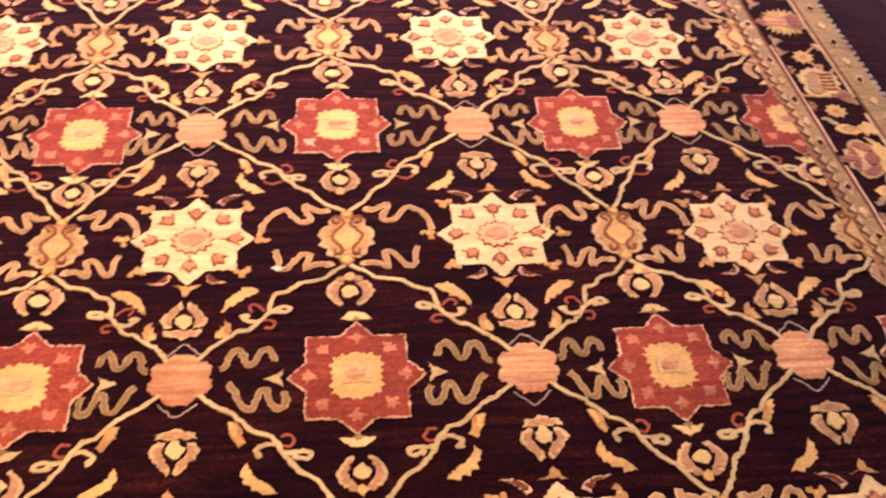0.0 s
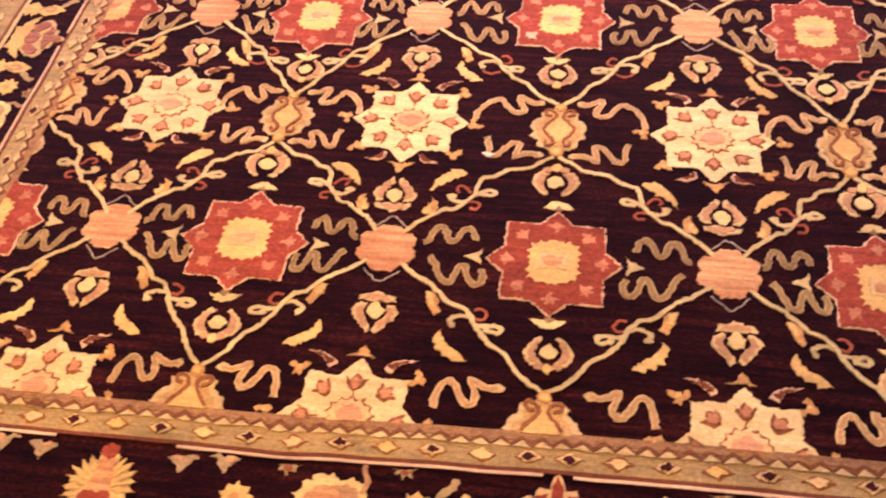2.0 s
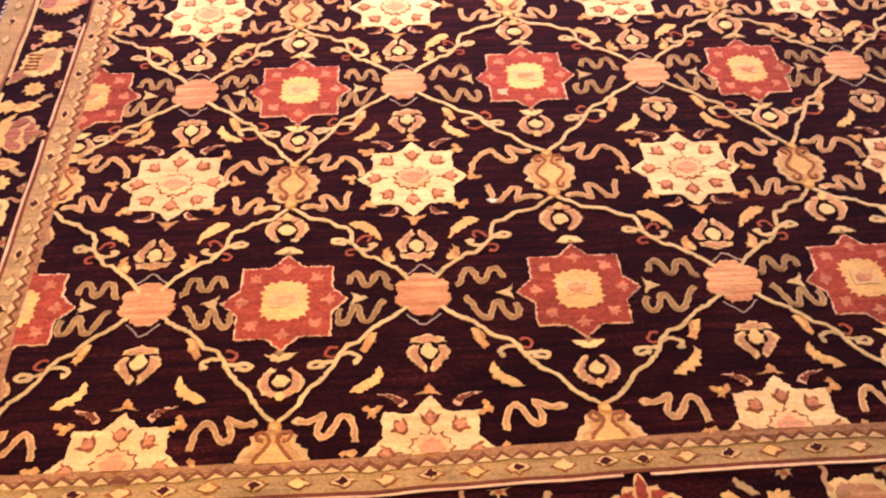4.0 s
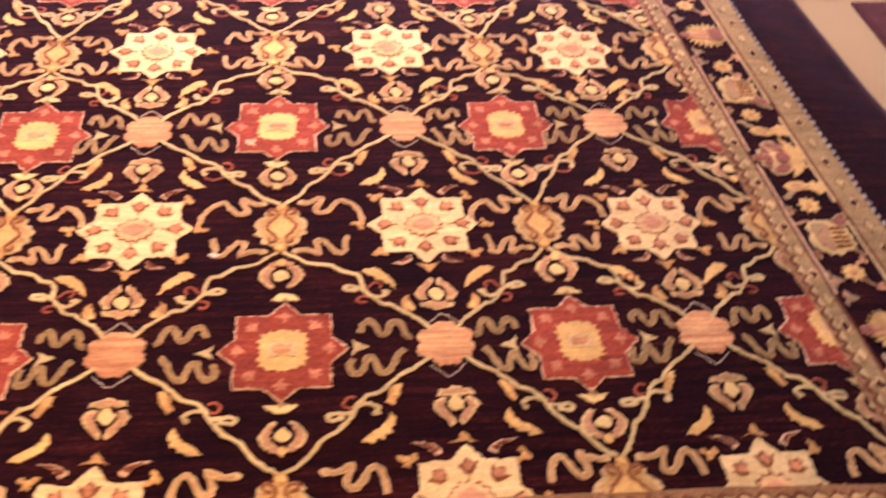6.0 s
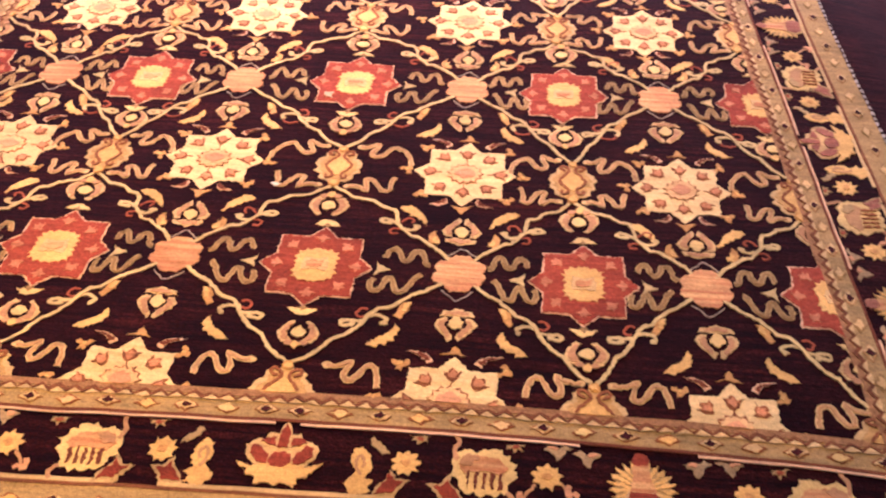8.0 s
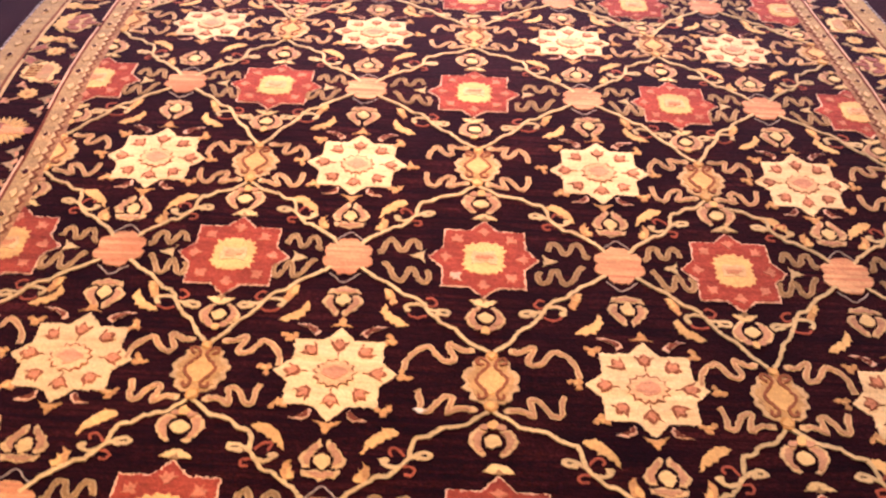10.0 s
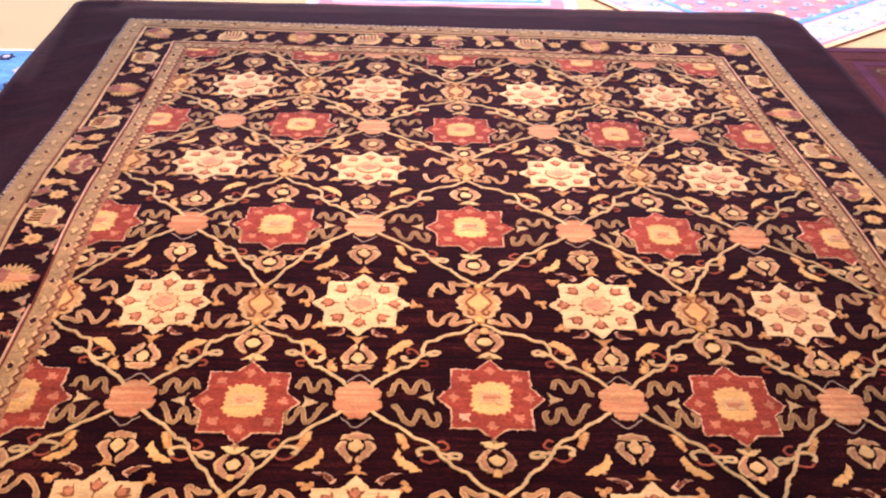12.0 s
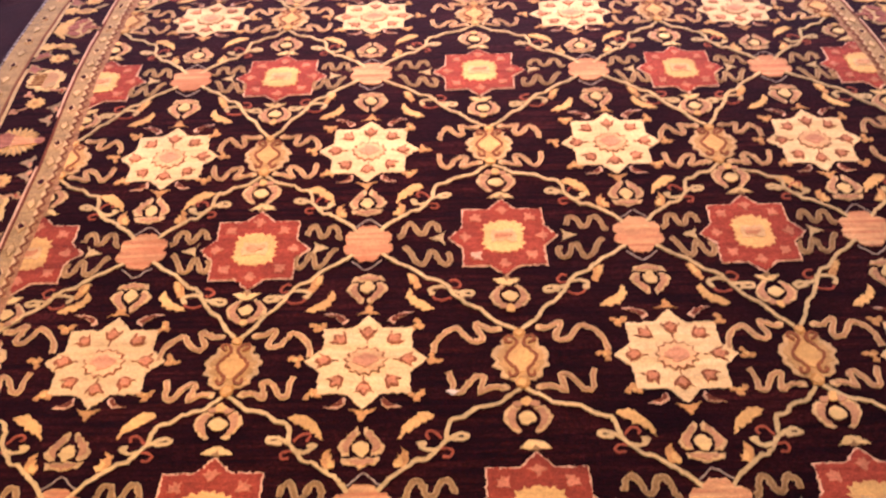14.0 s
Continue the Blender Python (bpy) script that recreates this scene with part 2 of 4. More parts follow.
def band_faces(bm, pts, width, layer, mat, origin, clip=True):
    """A band laid as short quads, so that long thin lines never fold."""
    fine = []
    for p, q in zip(pts, pts[1:]):
        j = max(1, int(math.hypot(q[0] - p[0], q[1] - p[1]) / 0.0045))
        fine += [(p[0] + (q[0] - p[0]) * i / j, p[1] + (q[1] - p[1]) * i / j) for i in range(j)]
    pts = [waver(p, 0.0030) for p in fine + [pts[-1]]]
    ox, oy, oz = origin
    k = len(pts)
    rows = []
    for i, p in enumerate(pts):
        q0, q1 = pts[max(0, i - 1)], pts[min(k - 1, i + 1)]
        dx, dy = q1[0] - q0[0], q1[1] - q0[1]
        d = math.hypot(dx, dy) or 1e-9
        w = width / 2 * (1 + 0.55 * noise.noise((p[0] * 170, p[1] * 170, 3)))
        rows.append(((p[0] - dy / d * w, p[1] + dx / d * w), (p[0] + dy / d * w, p[1] - dx / d * w), p))
    def put(q, dz):
        return bm.verts.new((q[0] - ox, q[1] - oy, rug_z(*q) + layer * LAYER + dz - oz))
    last = None
    for l, r, p in rows:
        inside = not clip or (edge_left(p[1]) < p[0] < edge_right(p[1]) and edge_bottom(p[0]) < p[1] < edge_top(p[0]))
        if not inside:
            last = None
            continue
        row = (put(l, -LAYER * 1.6), put(l, 0), put(r, 0), put(r, -LAYER * 1.6))
        if last:
            for i in range(3):
                bm.faces.new((last[i], last[i + 1], row[i + 1], row[i])).material_index = mat
        last = row


def motif(name, parent, centre, pieces, mats, rot=0.0, mx=1, my=1, size=1.0, clip=True, label=""):
    """A knotted figure: pieces of (points in millimetres, layer, material, fan or band width)."""
    cx, cy = centre
    c, s = math.cos(rot), math.sin(rot)
    origin = (cx, cy, rug_z(cx, cy))
    bm = bmesh.new()

    def world(p):
        x, y = p[0] * mx * size / 1000, p[1] * my * size / 1000
        return cx + c * x - s * y, cy + s * x + c * y
    for pts, layer, mat, how in pieces:
        w = [world(p) for p in pts]
        if how == "fan" or how == "flat":
            add_piece(bm, w, layer, mats.index(mat), origin, how == "fan", clip, 0.004 if how == "fan" else 0.0035)
        else:
            band_faces(bm, w, how * size / 1000, layer, mats.index(mat), origin, clip)
    if not bm.faces:
        bm.free()
        return None
    return finish(name, bm, mats, parent, label, origin)


def mirror(pts):
    return [(-x, y) for x, y in pts]


def oval(cx, cy, rx, ry, n=12, wob=0.0, k=5, turn=0.0):
    out = []
    for i in range(n):
        a = 2 * math.pi * i / n + turn
        r = 1 + wob * math.cos(k * a)
        out.append((cx + rx * r * math.cos(a), cy + ry * r * math.sin(a)))
    return out


def toothed(cx, cy, r0, r1, teeth, square=0.0):
    """A rosette with teeth; square pulls it towards a square."""
    out = []
    for i in range(teeth * 2):
        a = math.pi * i / teeth + 0.1
        r = (r1 if i % 2 == 0 else r0) * (1 + square * (1 - abs(math.cos(2 * a))))
        out.append((cx + r * math.cos(a), cy + r * math.sin(a)))
    return out


def octagram(s, r):
    k = r - s
    quarter = [(0, r), (k, s), (s, s), (s, k)]
    out = []
    for i in range(4):
        a = -math.pi / 2 * i
        out += [(x * math.cos(a) - y * math.sin(a), x * math.sin(a) + y * math.cos(a)) for x, y in quarter]
    return out


def turned(pts, deg, dx=0, dy=0, size=1.0):
    a = radians(deg)
    return [(dx + size * (x * math.cos(a) - y * math.sin(a)), dy + size * (x * math.sin(a) + y * math.cos(a))) for x, y in pts]


# ---- room ----
def plain(name, colour, scale=6.0, amount=0.08, rough=0.9, bump=0.15, fine=180):
    m = bpy.data.materials.new(name)
    m.use_nodes = True
    n, l = m.node_tree.nodes, m.node_tree.links
    b = n["Principled BSDF"]
    geo = n.new("ShaderNodeNewGeometry")
    big, small = n.new("ShaderNodeTexNoise"), n.new("ShaderNodeTexNoise")
    big.inputs["Scale"].default_value, small.inputs["Scale"].default_value = scale, fine
    big.inputs["Detail"].default_value = 4
    ramp = n.new("ShaderNodeMix")
    ramp.data_type = "RGBA"
    ramp.inputs[6].default_value = (*[c * (1 - amount) for c in colour], 1)
    ramp.inputs[7].default_value = (*[min(1, c * (1 + amount)) for c in colour], 1)
    add = n.new("ShaderNodeMath")
    add.operation = "MULTIPLY_ADD"
    add.inputs[1].default_value = 0.5
    for t in (big, small):
        l.new(geo.outputs["Position"], t.inputs["Vector"])
    half = n.new("ShaderNodeMath")
    half.operation = "MULTIPLY"
    half.inputs[1].default_value = 0.5
    l.new(small.outputs[0], half.inputs[0])
    l.new(big.outputs[0], add.inputs[0])
    l.new(half.outputs[0], add.inputs[2])
    l.new(add.outputs[0], ramp.inputs[0])
    l.new(ramp.outputs[2], b.inputs["Base Color"])
    bp = n.new("ShaderNodeBump")
    bp.inputs["Strength"].default_value, bp.inputs["Distance"].default_value = bump, 0.003
    l.new(small.outputs[0], bp.inputs["Height"])
    l.new(bp.outputs[0], b.inputs["Normal"])
    b.inputs["Roughness"].default_value = rough
    return m


CARPET = plain("beige_loop_carpet", (0.44, 0.30, 0.145), 5, 0.12, 0.95, 0.5, 420)
PAINT = plain("warm_white_paint", (0.74, 0.69, 0.60), 2, 0.04, 0.8, 0.05, 60)


def box(name, lo, hi, mat, parent=None):
    bm = bmesh.new()
    bmesh.ops.create_cube(bm, size=1)
    for v in bm.verts:
        v.co = [lo[i] + (v.co[i] + 0.5) * (hi[i] - lo[i]) for i in range(3)]
    return finish(name, bm, [mat], parent)


tagged(box("floor", (-4.2, -3.6, FLOOR_Z - 0.1), (4.2, 5.5, FLOOR_Z), CARPET), "beige wall-to-wall loop carpet under the rugs", "floor", kind="structure")
tagged(box("ceiling", (-4.2, -3.6, 3.0), (4.2, 5.5, 3.1), PAINT), "plain white painted ceiling", "ceiling", kind="structure")
tagged(box("wall_south", (-4.2, -3.7, FLOOR_Z), (4.2, -3.6, 3.0), PAINT), "plain warm white wall", "wall", kind="structure")
tagged(box("wall_east", (4.2, -3.6, FLOOR_Z), (4.3, 5.5, 3.0), PAINT), "plain warm white wall", "wall", kind="structure")
# Unseen wall, opened beside the added daylight lamp.
west = bmesh.new()
for lo, hi in (((-4.3, -3.6, FLOOR_Z), (-4.2, 1.6, 3.0)), ((-4.3, 3.6, FLOOR_Z), (-4.2, 5.5, 3.0)), ((-4.3, 1.6, FLOOR_Z), (-4.2, 3.6, 0.6)), ((-4.3, 1.6, 2.4), (-4.2, 3.6, 3.0))):
    made = bmesh.ops.create_cube(west, size=1)
    for v in made["verts"]:
        v.co = [lo[i] + (v.co[i] + 0.5) * (hi[i] - lo[i]) for i in range(3)]
tagged(finish("wall_west", west, [PAINT]), "unseen warm white wall, opened beside the added daylight lamp", "wall", kind="structure")
# Unseen wall; opening heads and mullion are sized to place the sun patch.
north = bmesh.new()
for lo, hi in (((-4.2, 5.5, FLOOR_Z), (-3.6, 5.6, 3.0)), ((2.4, 5.5, FLOOR_Z), (4.2, 5.6, 3.0)),
               ((-1.75, 5.5, 2.42), (0.95, 5.6, 3.0)), ((0.95, 5.5, 2.60), (2.4, 5.6, 3.0)), ((-1.60, 5.5, FLOOR_Z), (2.4, 5.6, 0.4)),
               ((-1.75, 5.5, FLOOR_Z), (-1.60, 5.6, 2.42)), ((-3.6, 5.5, 2.95), (-1.75, 5.6, 3.0))):
    made = bmesh.ops.create_cube(north, size=1)
    for v in made["verts"]:
        v.co = [lo[i] + (v.co[i] + 0.5) * (hi[i] - lo[i]) for i in range(3)]
tagged(finish("wall_north", north, [PAINT]), "unseen warm white wall with openings cut to shape the sunlight", "wall", kind="structure")

# ---- the large rug ----
rug = new("large_rug")
rug.location = (0, 0, 0)
tagged(rug, "large dark aubergine wool rug with star medallions in a vine lattice", "rug")


CLOTH = (-0.535, FIELD_W + 0.505, -0.47, FIELD_H + 0.53)


def rug_edge(a, b):
    """Uneven outer edge of the plain margin, its corners worn round."""
    r = 0.13 if a > 1 else 0.05
    da = max(CLOTH[0] + r - a, a - CLOTH[1] + r) / r
    db = max(CLOTH[2] + r - b, b - CLOTH[3] + r) / r
    if da > 0 and db > 0:
        k = max(da, db) / math.hypot(da, db)
        a += (1 if a > 1 else -1) * (k - 1) * da * r
        b += (1 if b > 1 else -1) * (k - 1) * db * r
    x, y = border_map(a, b)
    return x + 0.010 * noise.noise((x * 2.3, y * 2.3, 2.0)), y + 0.010 * noise.noise((x * 2.3, y * 2.3, 5.0))


def sheet(name, a0, a1, b0, b1, nx, ny, mat, lift, parent, thick=0.012, label=""):
    bm = bmesh.new()
    grid = []
    for j in range(ny + 1):
        row = []
        for i in range(nx + 1):
            x, y = rug_edge(a0 + (a1 - a0) * i / nx, b0 + (b1 - b0) * j / ny)
            row.append(bm.verts.new((x, y, rug_z(x, y) + lift)))
        grid.append(row)
    for j in range(ny):
        for i in range(nx):
            bm.faces.new((grid[j][i], grid[j][i + 1], grid[j + 1][i + 1], grid[j + 1][i]))
    rim = [grid[0][i] for i in range(nx + 1)] + [grid[j][nx] for j in range(1, ny + 1)]
    rim += [grid[ny][i] for i in range(nx - 1, -1, -1)] + [grid[j][0] for j in range(ny - 1, 0, -1)]
    foot = [bm.verts.new((v.co.x, v.co.y, v.co.z - thick)) for v in rim]
    for i in range(len(rim)):
        j = (i + 1) % len(rim)
        bm.faces.new((rim[i], foot[i], foot[j], rim[j]))
    for f in bm.faces:
        f.smooth = True
    return finish(name, bm, [mat], parent, label)


sheet("rug_cloth", -0.535, FIELD_W + 0.505, -0.47, FIELD_H + 0.53, 110, 140, GROUND, 0.0, rug, 0.0135, "dark plum pile with a plain margin")

# field figures
STAR = [(x, y * 0.94 if abs(y) < 100 else y * 0.98) for x, y in octagram(77, 105)]
REDSTAR = octagram(79, 107)
TULIP = [(-3, -11), (-8, -6), (-14, 8), (-7, 4), (-4, 10), (0, 13), (4, 10), (7, 4), (14, 8), (8, -6), (3, -11)]
SPRIG = [(-2, -10), (-5, -3), (-12, 2), (-6, 4), (-4, 10), (0, 6), (4, 10), (6, 4), (12, 2), (5, -3), (2, -10)]


def white_star(c, parent, slim, lift=0):
    star = motif("white_star", parent, c, [(STAR, 1, CREAM, "fan")], [CREAM], label="cream eight-pointed star", mx=slim)
    if not star:
        return
    ring = [(x, y - 3 + lift) for x, y in toothed(0, 0, 31, 38, 13)]
    crown = [([(x, y * 0.90) for x, y in ring], 2, FAINT, "fan"), ([(x * 0.91, y * 0.80 - 0.5) for x, y in ring], 3, PEACH, "fan"),
             (oval(0, lift - 2, 20, 15, 14, 0.14, 4), 4, PINK_PALE, "fan")]
    motif("rosette", star, c, crown, [FAINT, PEACH, PINK_PALE], mx=slim)
    for i in range(8):
        deg = i * 45
        rx, ry = ((72, 61), (66, 66))[i % 2]
        dx, dy = -rx * math.sin(radians(deg)), ry * math.cos(radians(deg))
        stem = turned([(0, -26), (0, -10)], deg, dx, dy)
        motif("tulip", star, c, [(turned(TULIP, deg, dx, dy, 1.22), 2, FAINT, "flat"), (turned(TULIP, deg, dx, dy + 0.3, 0.80), 3, TULIP_FILL, "flat")]
              + ([(stem, 2, FAINT, 2.2)] if i % 2 == 0 else []), [FAINT, TULIP_FILL], mx=slim)


def red_star(c, parent, slim):
    inner = [(x * 0.965, y * 0.965) for x, y in REDSTAR]
    star = motif("red_star", parent, c, [(REDSTAR, 1, PINK_EDGE, "fan"), (inner, 2, RED, "fan")], [PINK_EDGE, RED], label="brick red eight-pointed star with pale outline", mx=slim)
    if not star:
        return
    quarter = [(35, 0), (40, 6), (35, 12), (43, 20), (34, 25), (38, 35), (28, 34), (25, 43), (15, 39), (9, 45), (0, 43)]
    burst = quarter + [(-x, y) for x, y in quarter[-2::-1]]
    burst += [(x, -y) for x, y in burst[-2:0:-1]]
    heart = [(-24, -17), (-25, 3), (-22, 18), (-2, 14), (21, 19), (25, 2), (23, -18), (3, -14)]
    motif("rosette", star, c, [(burst, 3, YELLOW, "fan"), (heart, 4, YELLOW_TAN, "fan"), ([(-15, -8), (-18, 1), (-9, 10), (6, 6), (17, 10), (16, -2), (2, -10)], 5, ORANGE, "fan")], [YELLOW, YELLOW_TAN, ORANGE], mx=slim)
    for i in range(8):
        deg = i * 45
        r = 73
        dx, dy = -r * math.sin(radians(deg)), r * math.cos(radians(deg))
        motif("flower", star, c, [(turned(SPRIG, deg, dx, dy, 1.2), 3, SALMON_DULL, "flat")], [SALMON_DULL], mx=slim)


TULIP_FILL = wool("apricot_wool", (0.58, 0.25, 0.125), 0.4, 0.2)
FAINT = wool("faded_russet_wool", (0.27, 0.10, 0.045), 0.4, 0.2)
PEACH = wool("peach_wool", (0.68, 0.45, 0.225), 0.5, 0.15, (0.64, 0.37, 0.17))
PINK_PALE = wool("pale_salmon_wool", (0.62, 0.31, 0.17), 0.3, 0.15)
PINK_EDGE = wool("pale_pink_wool", (0.72, 0.46, 0.29), 0.2, 0.15)


def medallion(c, parent):
    half = [(13, 48), (21, 42), (24, 33), (37, 32), (45, 23), (44, 11), (40, 3), (46, -3), (47, -15), (40, -26), (25, -29), (23, -38), (14, -47)]
    pts = half + [(-x, y) for x, y in half[::-1]]
    m = motif("round_medallion", parent, c, [(pts, 2, ORANGE, "fan")], [ORANGE], label="salmon lobed medallion")
    if not m:
        return
    for side in (1, -1):
        line = curve_through([(-29, 44 * side), (-14, 58 * side), (-2, 69 * side), (12, 60 * side), (28, 44 * side)], 4)
        motif("chevron", m, c, [(line, 1, WHITE_DIM, 2.2)], [WHITE_DIM])


WHITE_DIM = wool("grey_ivory_wool", (0.42, 0.34, 0.26), 0.3, 0.3)
CART = [(0, 67), (9, 61), (10, 50), (22, 50), (35, 42), (33, 31), (46, 22), (54, 6), (46, -4), (51, -16), (38, -25), (38, -38), (22, -48), (10, -49), (9, -61), (0, -67)]
CURL = [(14, 33), (24, 37), (26, 45), (16, 47), (7, 38), (9, 27), (20, 14), (28, 1), (20, -14), (9, -26), (12, -38), (22, -38), (22, -29)]


FAWN = wool("fawn_wool", (0.53, 0.33, 0.13), 0.3, 0.2)


def cartouche(c, parent, slim=0.93, tall=1.0):
    outline = CART + [(-x, y) for x, y in CART[-2:0:-1]]
    curl = curve_through(CURL, 4)
    core = [(0, 30), (13, 22), (27, 5), (27, -4), (14, -21), (0, -30), (-14, -21), (-27, -4), (-27, 5), (-13, 22)]
    motif("cartouche", parent, c, [(outline, 1, YELLOW_TAN, "fan"), ([(x * 0.80, y * 0.78) for x, y in outline], 2, FAWN, "fan"), (core, 3, YELLOW, "fan"),
                                   (oval(0, 55, 11, 10, 8), 3, GOLD, "fan"), (oval(0, 55, 7, 6, 8), 4, YELLOW, "fan"), (oval(0, -54, 13, 13, 8), 3, GOLD, "fan"), (oval(0, -54, 9, 9, 8), 4, YELLOW, "fan"),
                                   (curl, 4, SEPIA, 5.5), (mirror(curl), 4, SEPIA, 5.5)], [YELLOW_TAN, FAWN, YELLOW, GOLD, SEPIA], mx=slim, my=tall, label="gold and tan cartouche with brown scrolls")


SNAKE_UP = [(-145, 16), (-140, 42), (-124, 63), (-105, 72), (-93, 56), (-80, 41), (-65, 40), (-61, 50), (-70, 67), (-72, 81), (-62, 76), (-47, 67), (-35, 68)]
SNAKE_LO = [(-119, -26), (-114, -46), (-112, -67), (-97, -68), (-87, -51), (-75, -37), (-62, -39), (-66, -56), (-69, -72), (-56, -64), (-44, -60), (-30, -62)]
SNAKE_END = [(-142, 24), (-139, 50), (-129, 69), (-118, 68), (-107, 48), (-95, 34), (-84, 42), (-88, 60), (-93, 76), (-80, 67), (-65, 63), (-54, 65)]
SNAKE_FAR_UP = [(-106, 19), (-103, 44), (-88, 63), (-74, 44), (-60, 35), (-54, 46), (-61, 68), (-44, 63), (-27, 64)]
SNAKE_FAR_LO = [(-107, -28), (-104, -56), (-88, -71), (-74, -47), (-58, -36), (-50, -44), (-61, -69), (-44, -63), (-24, -58)]
WORM_UP = [(54, 18), (64, 23), (67, 40), (75, 52), (86, 49), (91, 33), (100, 24), (108, 30), (112, 44), (121, 54), (131, 46), (135, 29)]
WORM_LO = [(68, -9), (78, -21), (85, -38), (94, -53), (106, -57), (112, -43), (117, -25), (125, -24), (130, -40), (139, -56), (151, -56), (154, -40), (149, -27)]


def snakes(c, parent, v2, gaps):
    end, far = v2 == 1, v2 >= 5
    for path in ((SNAKE_END,) if end else (SNAKE_FAR_UP, SNAKE_FAR_LO) if far else (SNAKE_UP, SNAKE_LO)):
        for m in (1, -1):
            line = curve_through([((x + 280 * (1 - gaps[m])) * m if end else x * m if far else x * m * gaps[m], y) for x, y in path], 3)
            motif("scroll", parent, c, [(line, 1, YELLOW_TAN, 10.5), (line, 2, TAN, 5), (oval(line[-1][0], line[-1][1], 9, 7, 9), 1, YELLOW_TAN, "fan")], [YELLOW_TAN, TAN])


YELLOW_TAN = wool("straw_wool", (0.61, 0.42, 0.20), 0.25, 0.15)


def worms(c, parent, gaps):
    for path in (WORM_UP, WORM_LO):
        for m in (1, -1):
            line = curve_through([((x * gaps[m] + 10 * (1 - gaps[m])) * m, y) for x, y in path], 4)
            motif("wave_scroll", parent, c, [(line, 1, KHAKI_LIGHT, 10.5), (line, 2, OLIVE, 5)], [KHAKI_LIGHT, OLIVE])


KHAKI_LIGHT = wool("light_khaki_wool", (0.42, 0.29, 0.14), 0.25, 0.15)


def petal_pair(petal):
    cx, cy = sum(p[0] for p in petal) / len(petal), sum(p[1] for p in petal) / len(petal)
    inner = [(cx + (x - cx) * 0.66, cy + (y - cy) * 0.76) for x, y in petal]
    return [(petal, 1, YELLOW_TAN, "flat"), (mirror(petal), 1, YELLOW_TAN, "flat"), (inner, 2, TAN_PINK, "flat"), (mirror(inner), 2, TAN_PINK, "flat")]


def palmette_open(c, parent, my):
    p = petal_pair([(-19, 27), (-33, 26), (-43, 11), (-46, -2), (-37, -20), (-21, -37), (-11, -34), (-22, -19), (-25, -2), (-19, 12), (-11, 20)])
    p += [(oval(-16, 29, 9, 8, 8), 3, TAN_PINK, "fan"), (oval(16, 29, 9, 8, 8), 3, TAN_PINK, "fan"), (oval(0, 35, 10, 11, 8), 3, YELLOW, "fan"),
          (oval(0, -3, 17, 15, 12, 0.05, 4), 2, CREAM_WARM, "fan")]
    motif("palmette", parent, c, p, [TAN_PINK, YELLOW_TAN, YELLOW, CREAM_WARM], my=my, size=0.86 if my > 0 else 0.80)


TAN_PINK = wool("tan_rose_wool", (0.46, 0.25, 0.13), 0.25, 0.15)
CREAM_WARM = wool("warm_cream_wool", (0.68, 0.49, 0.21), 0.2, 0.12)


def palmette_closed(c, parent, my):
    p = petal_pair([(-3, -43), (-9, -50), (-17, -41), (-35, -20), (-45, -2), (-40, 9), (-30, 17), (-19, 15), (-24, 4), (-22, -8), (-14, -21), (-5, -32)])
    bulb = [(5, 19), (9, 12), (16, 4), (15, -7), (7, -15), (0, -18)]
    bulb += [(-x, y) for x, y in bulb[-2::-1]]
    base = [(-37, 21), (-28, 24), (-14, 20), (0, 23), (14, 20), (28, 24), (37, 21), (31, 35), (16, 37), (0, 44), (-16, 37), (-31, 35)]
    p += [(bulb, 2, CREAM_WARM, "fan"), (base, 1, YELLOW_TAN, "fan"), ([(x * 0.72, 30 + (y - 30) * 0.55) for x, y in base], 2, TAN_PINK, "fan")]
    motif("palmette", parent, c, p, [TAN_PINK, YELLOW_TAN, CREAM_WARM], my=my, size=0.83)


LEAF_UP = [(-117, 116), (-104, 130), (-88, 139), (-78, 150), (-71, 167), (-65, 158), (-64, 144), (-70, 139), (-70, 131), (-80, 127), (-82, 120), (-94, 119), (-97, 113)]
LEAF_LO = [(-118, -119), (-106, -113), (-94, -113), (-80, -124), (-66, -140), (-60, -166), (-68, -160), (-71, -152), (-80, -151), (-84, -143), (-92, -143), (-96, -134), (-105, -132)]
COMMA_UP = [(-86, 111), (-66, 112), (-46, 105), (-34, 95), (-31, 88), (-44, 79), (-50, 90), (-62, 101)]
COMMA_LO = [(-67, -102), (-54, -98), (-40, -88), (-31, -76), (-25, -82), (-27, -95), (-40, -104)]
TRI = [(0, 0), (-6, 7), (-13, 7), (-13, 0), (-6, -2), (-6, -10), (2, -12), (5, -5), (11, -2), (13, 6), (6, 8), (4, 2)]


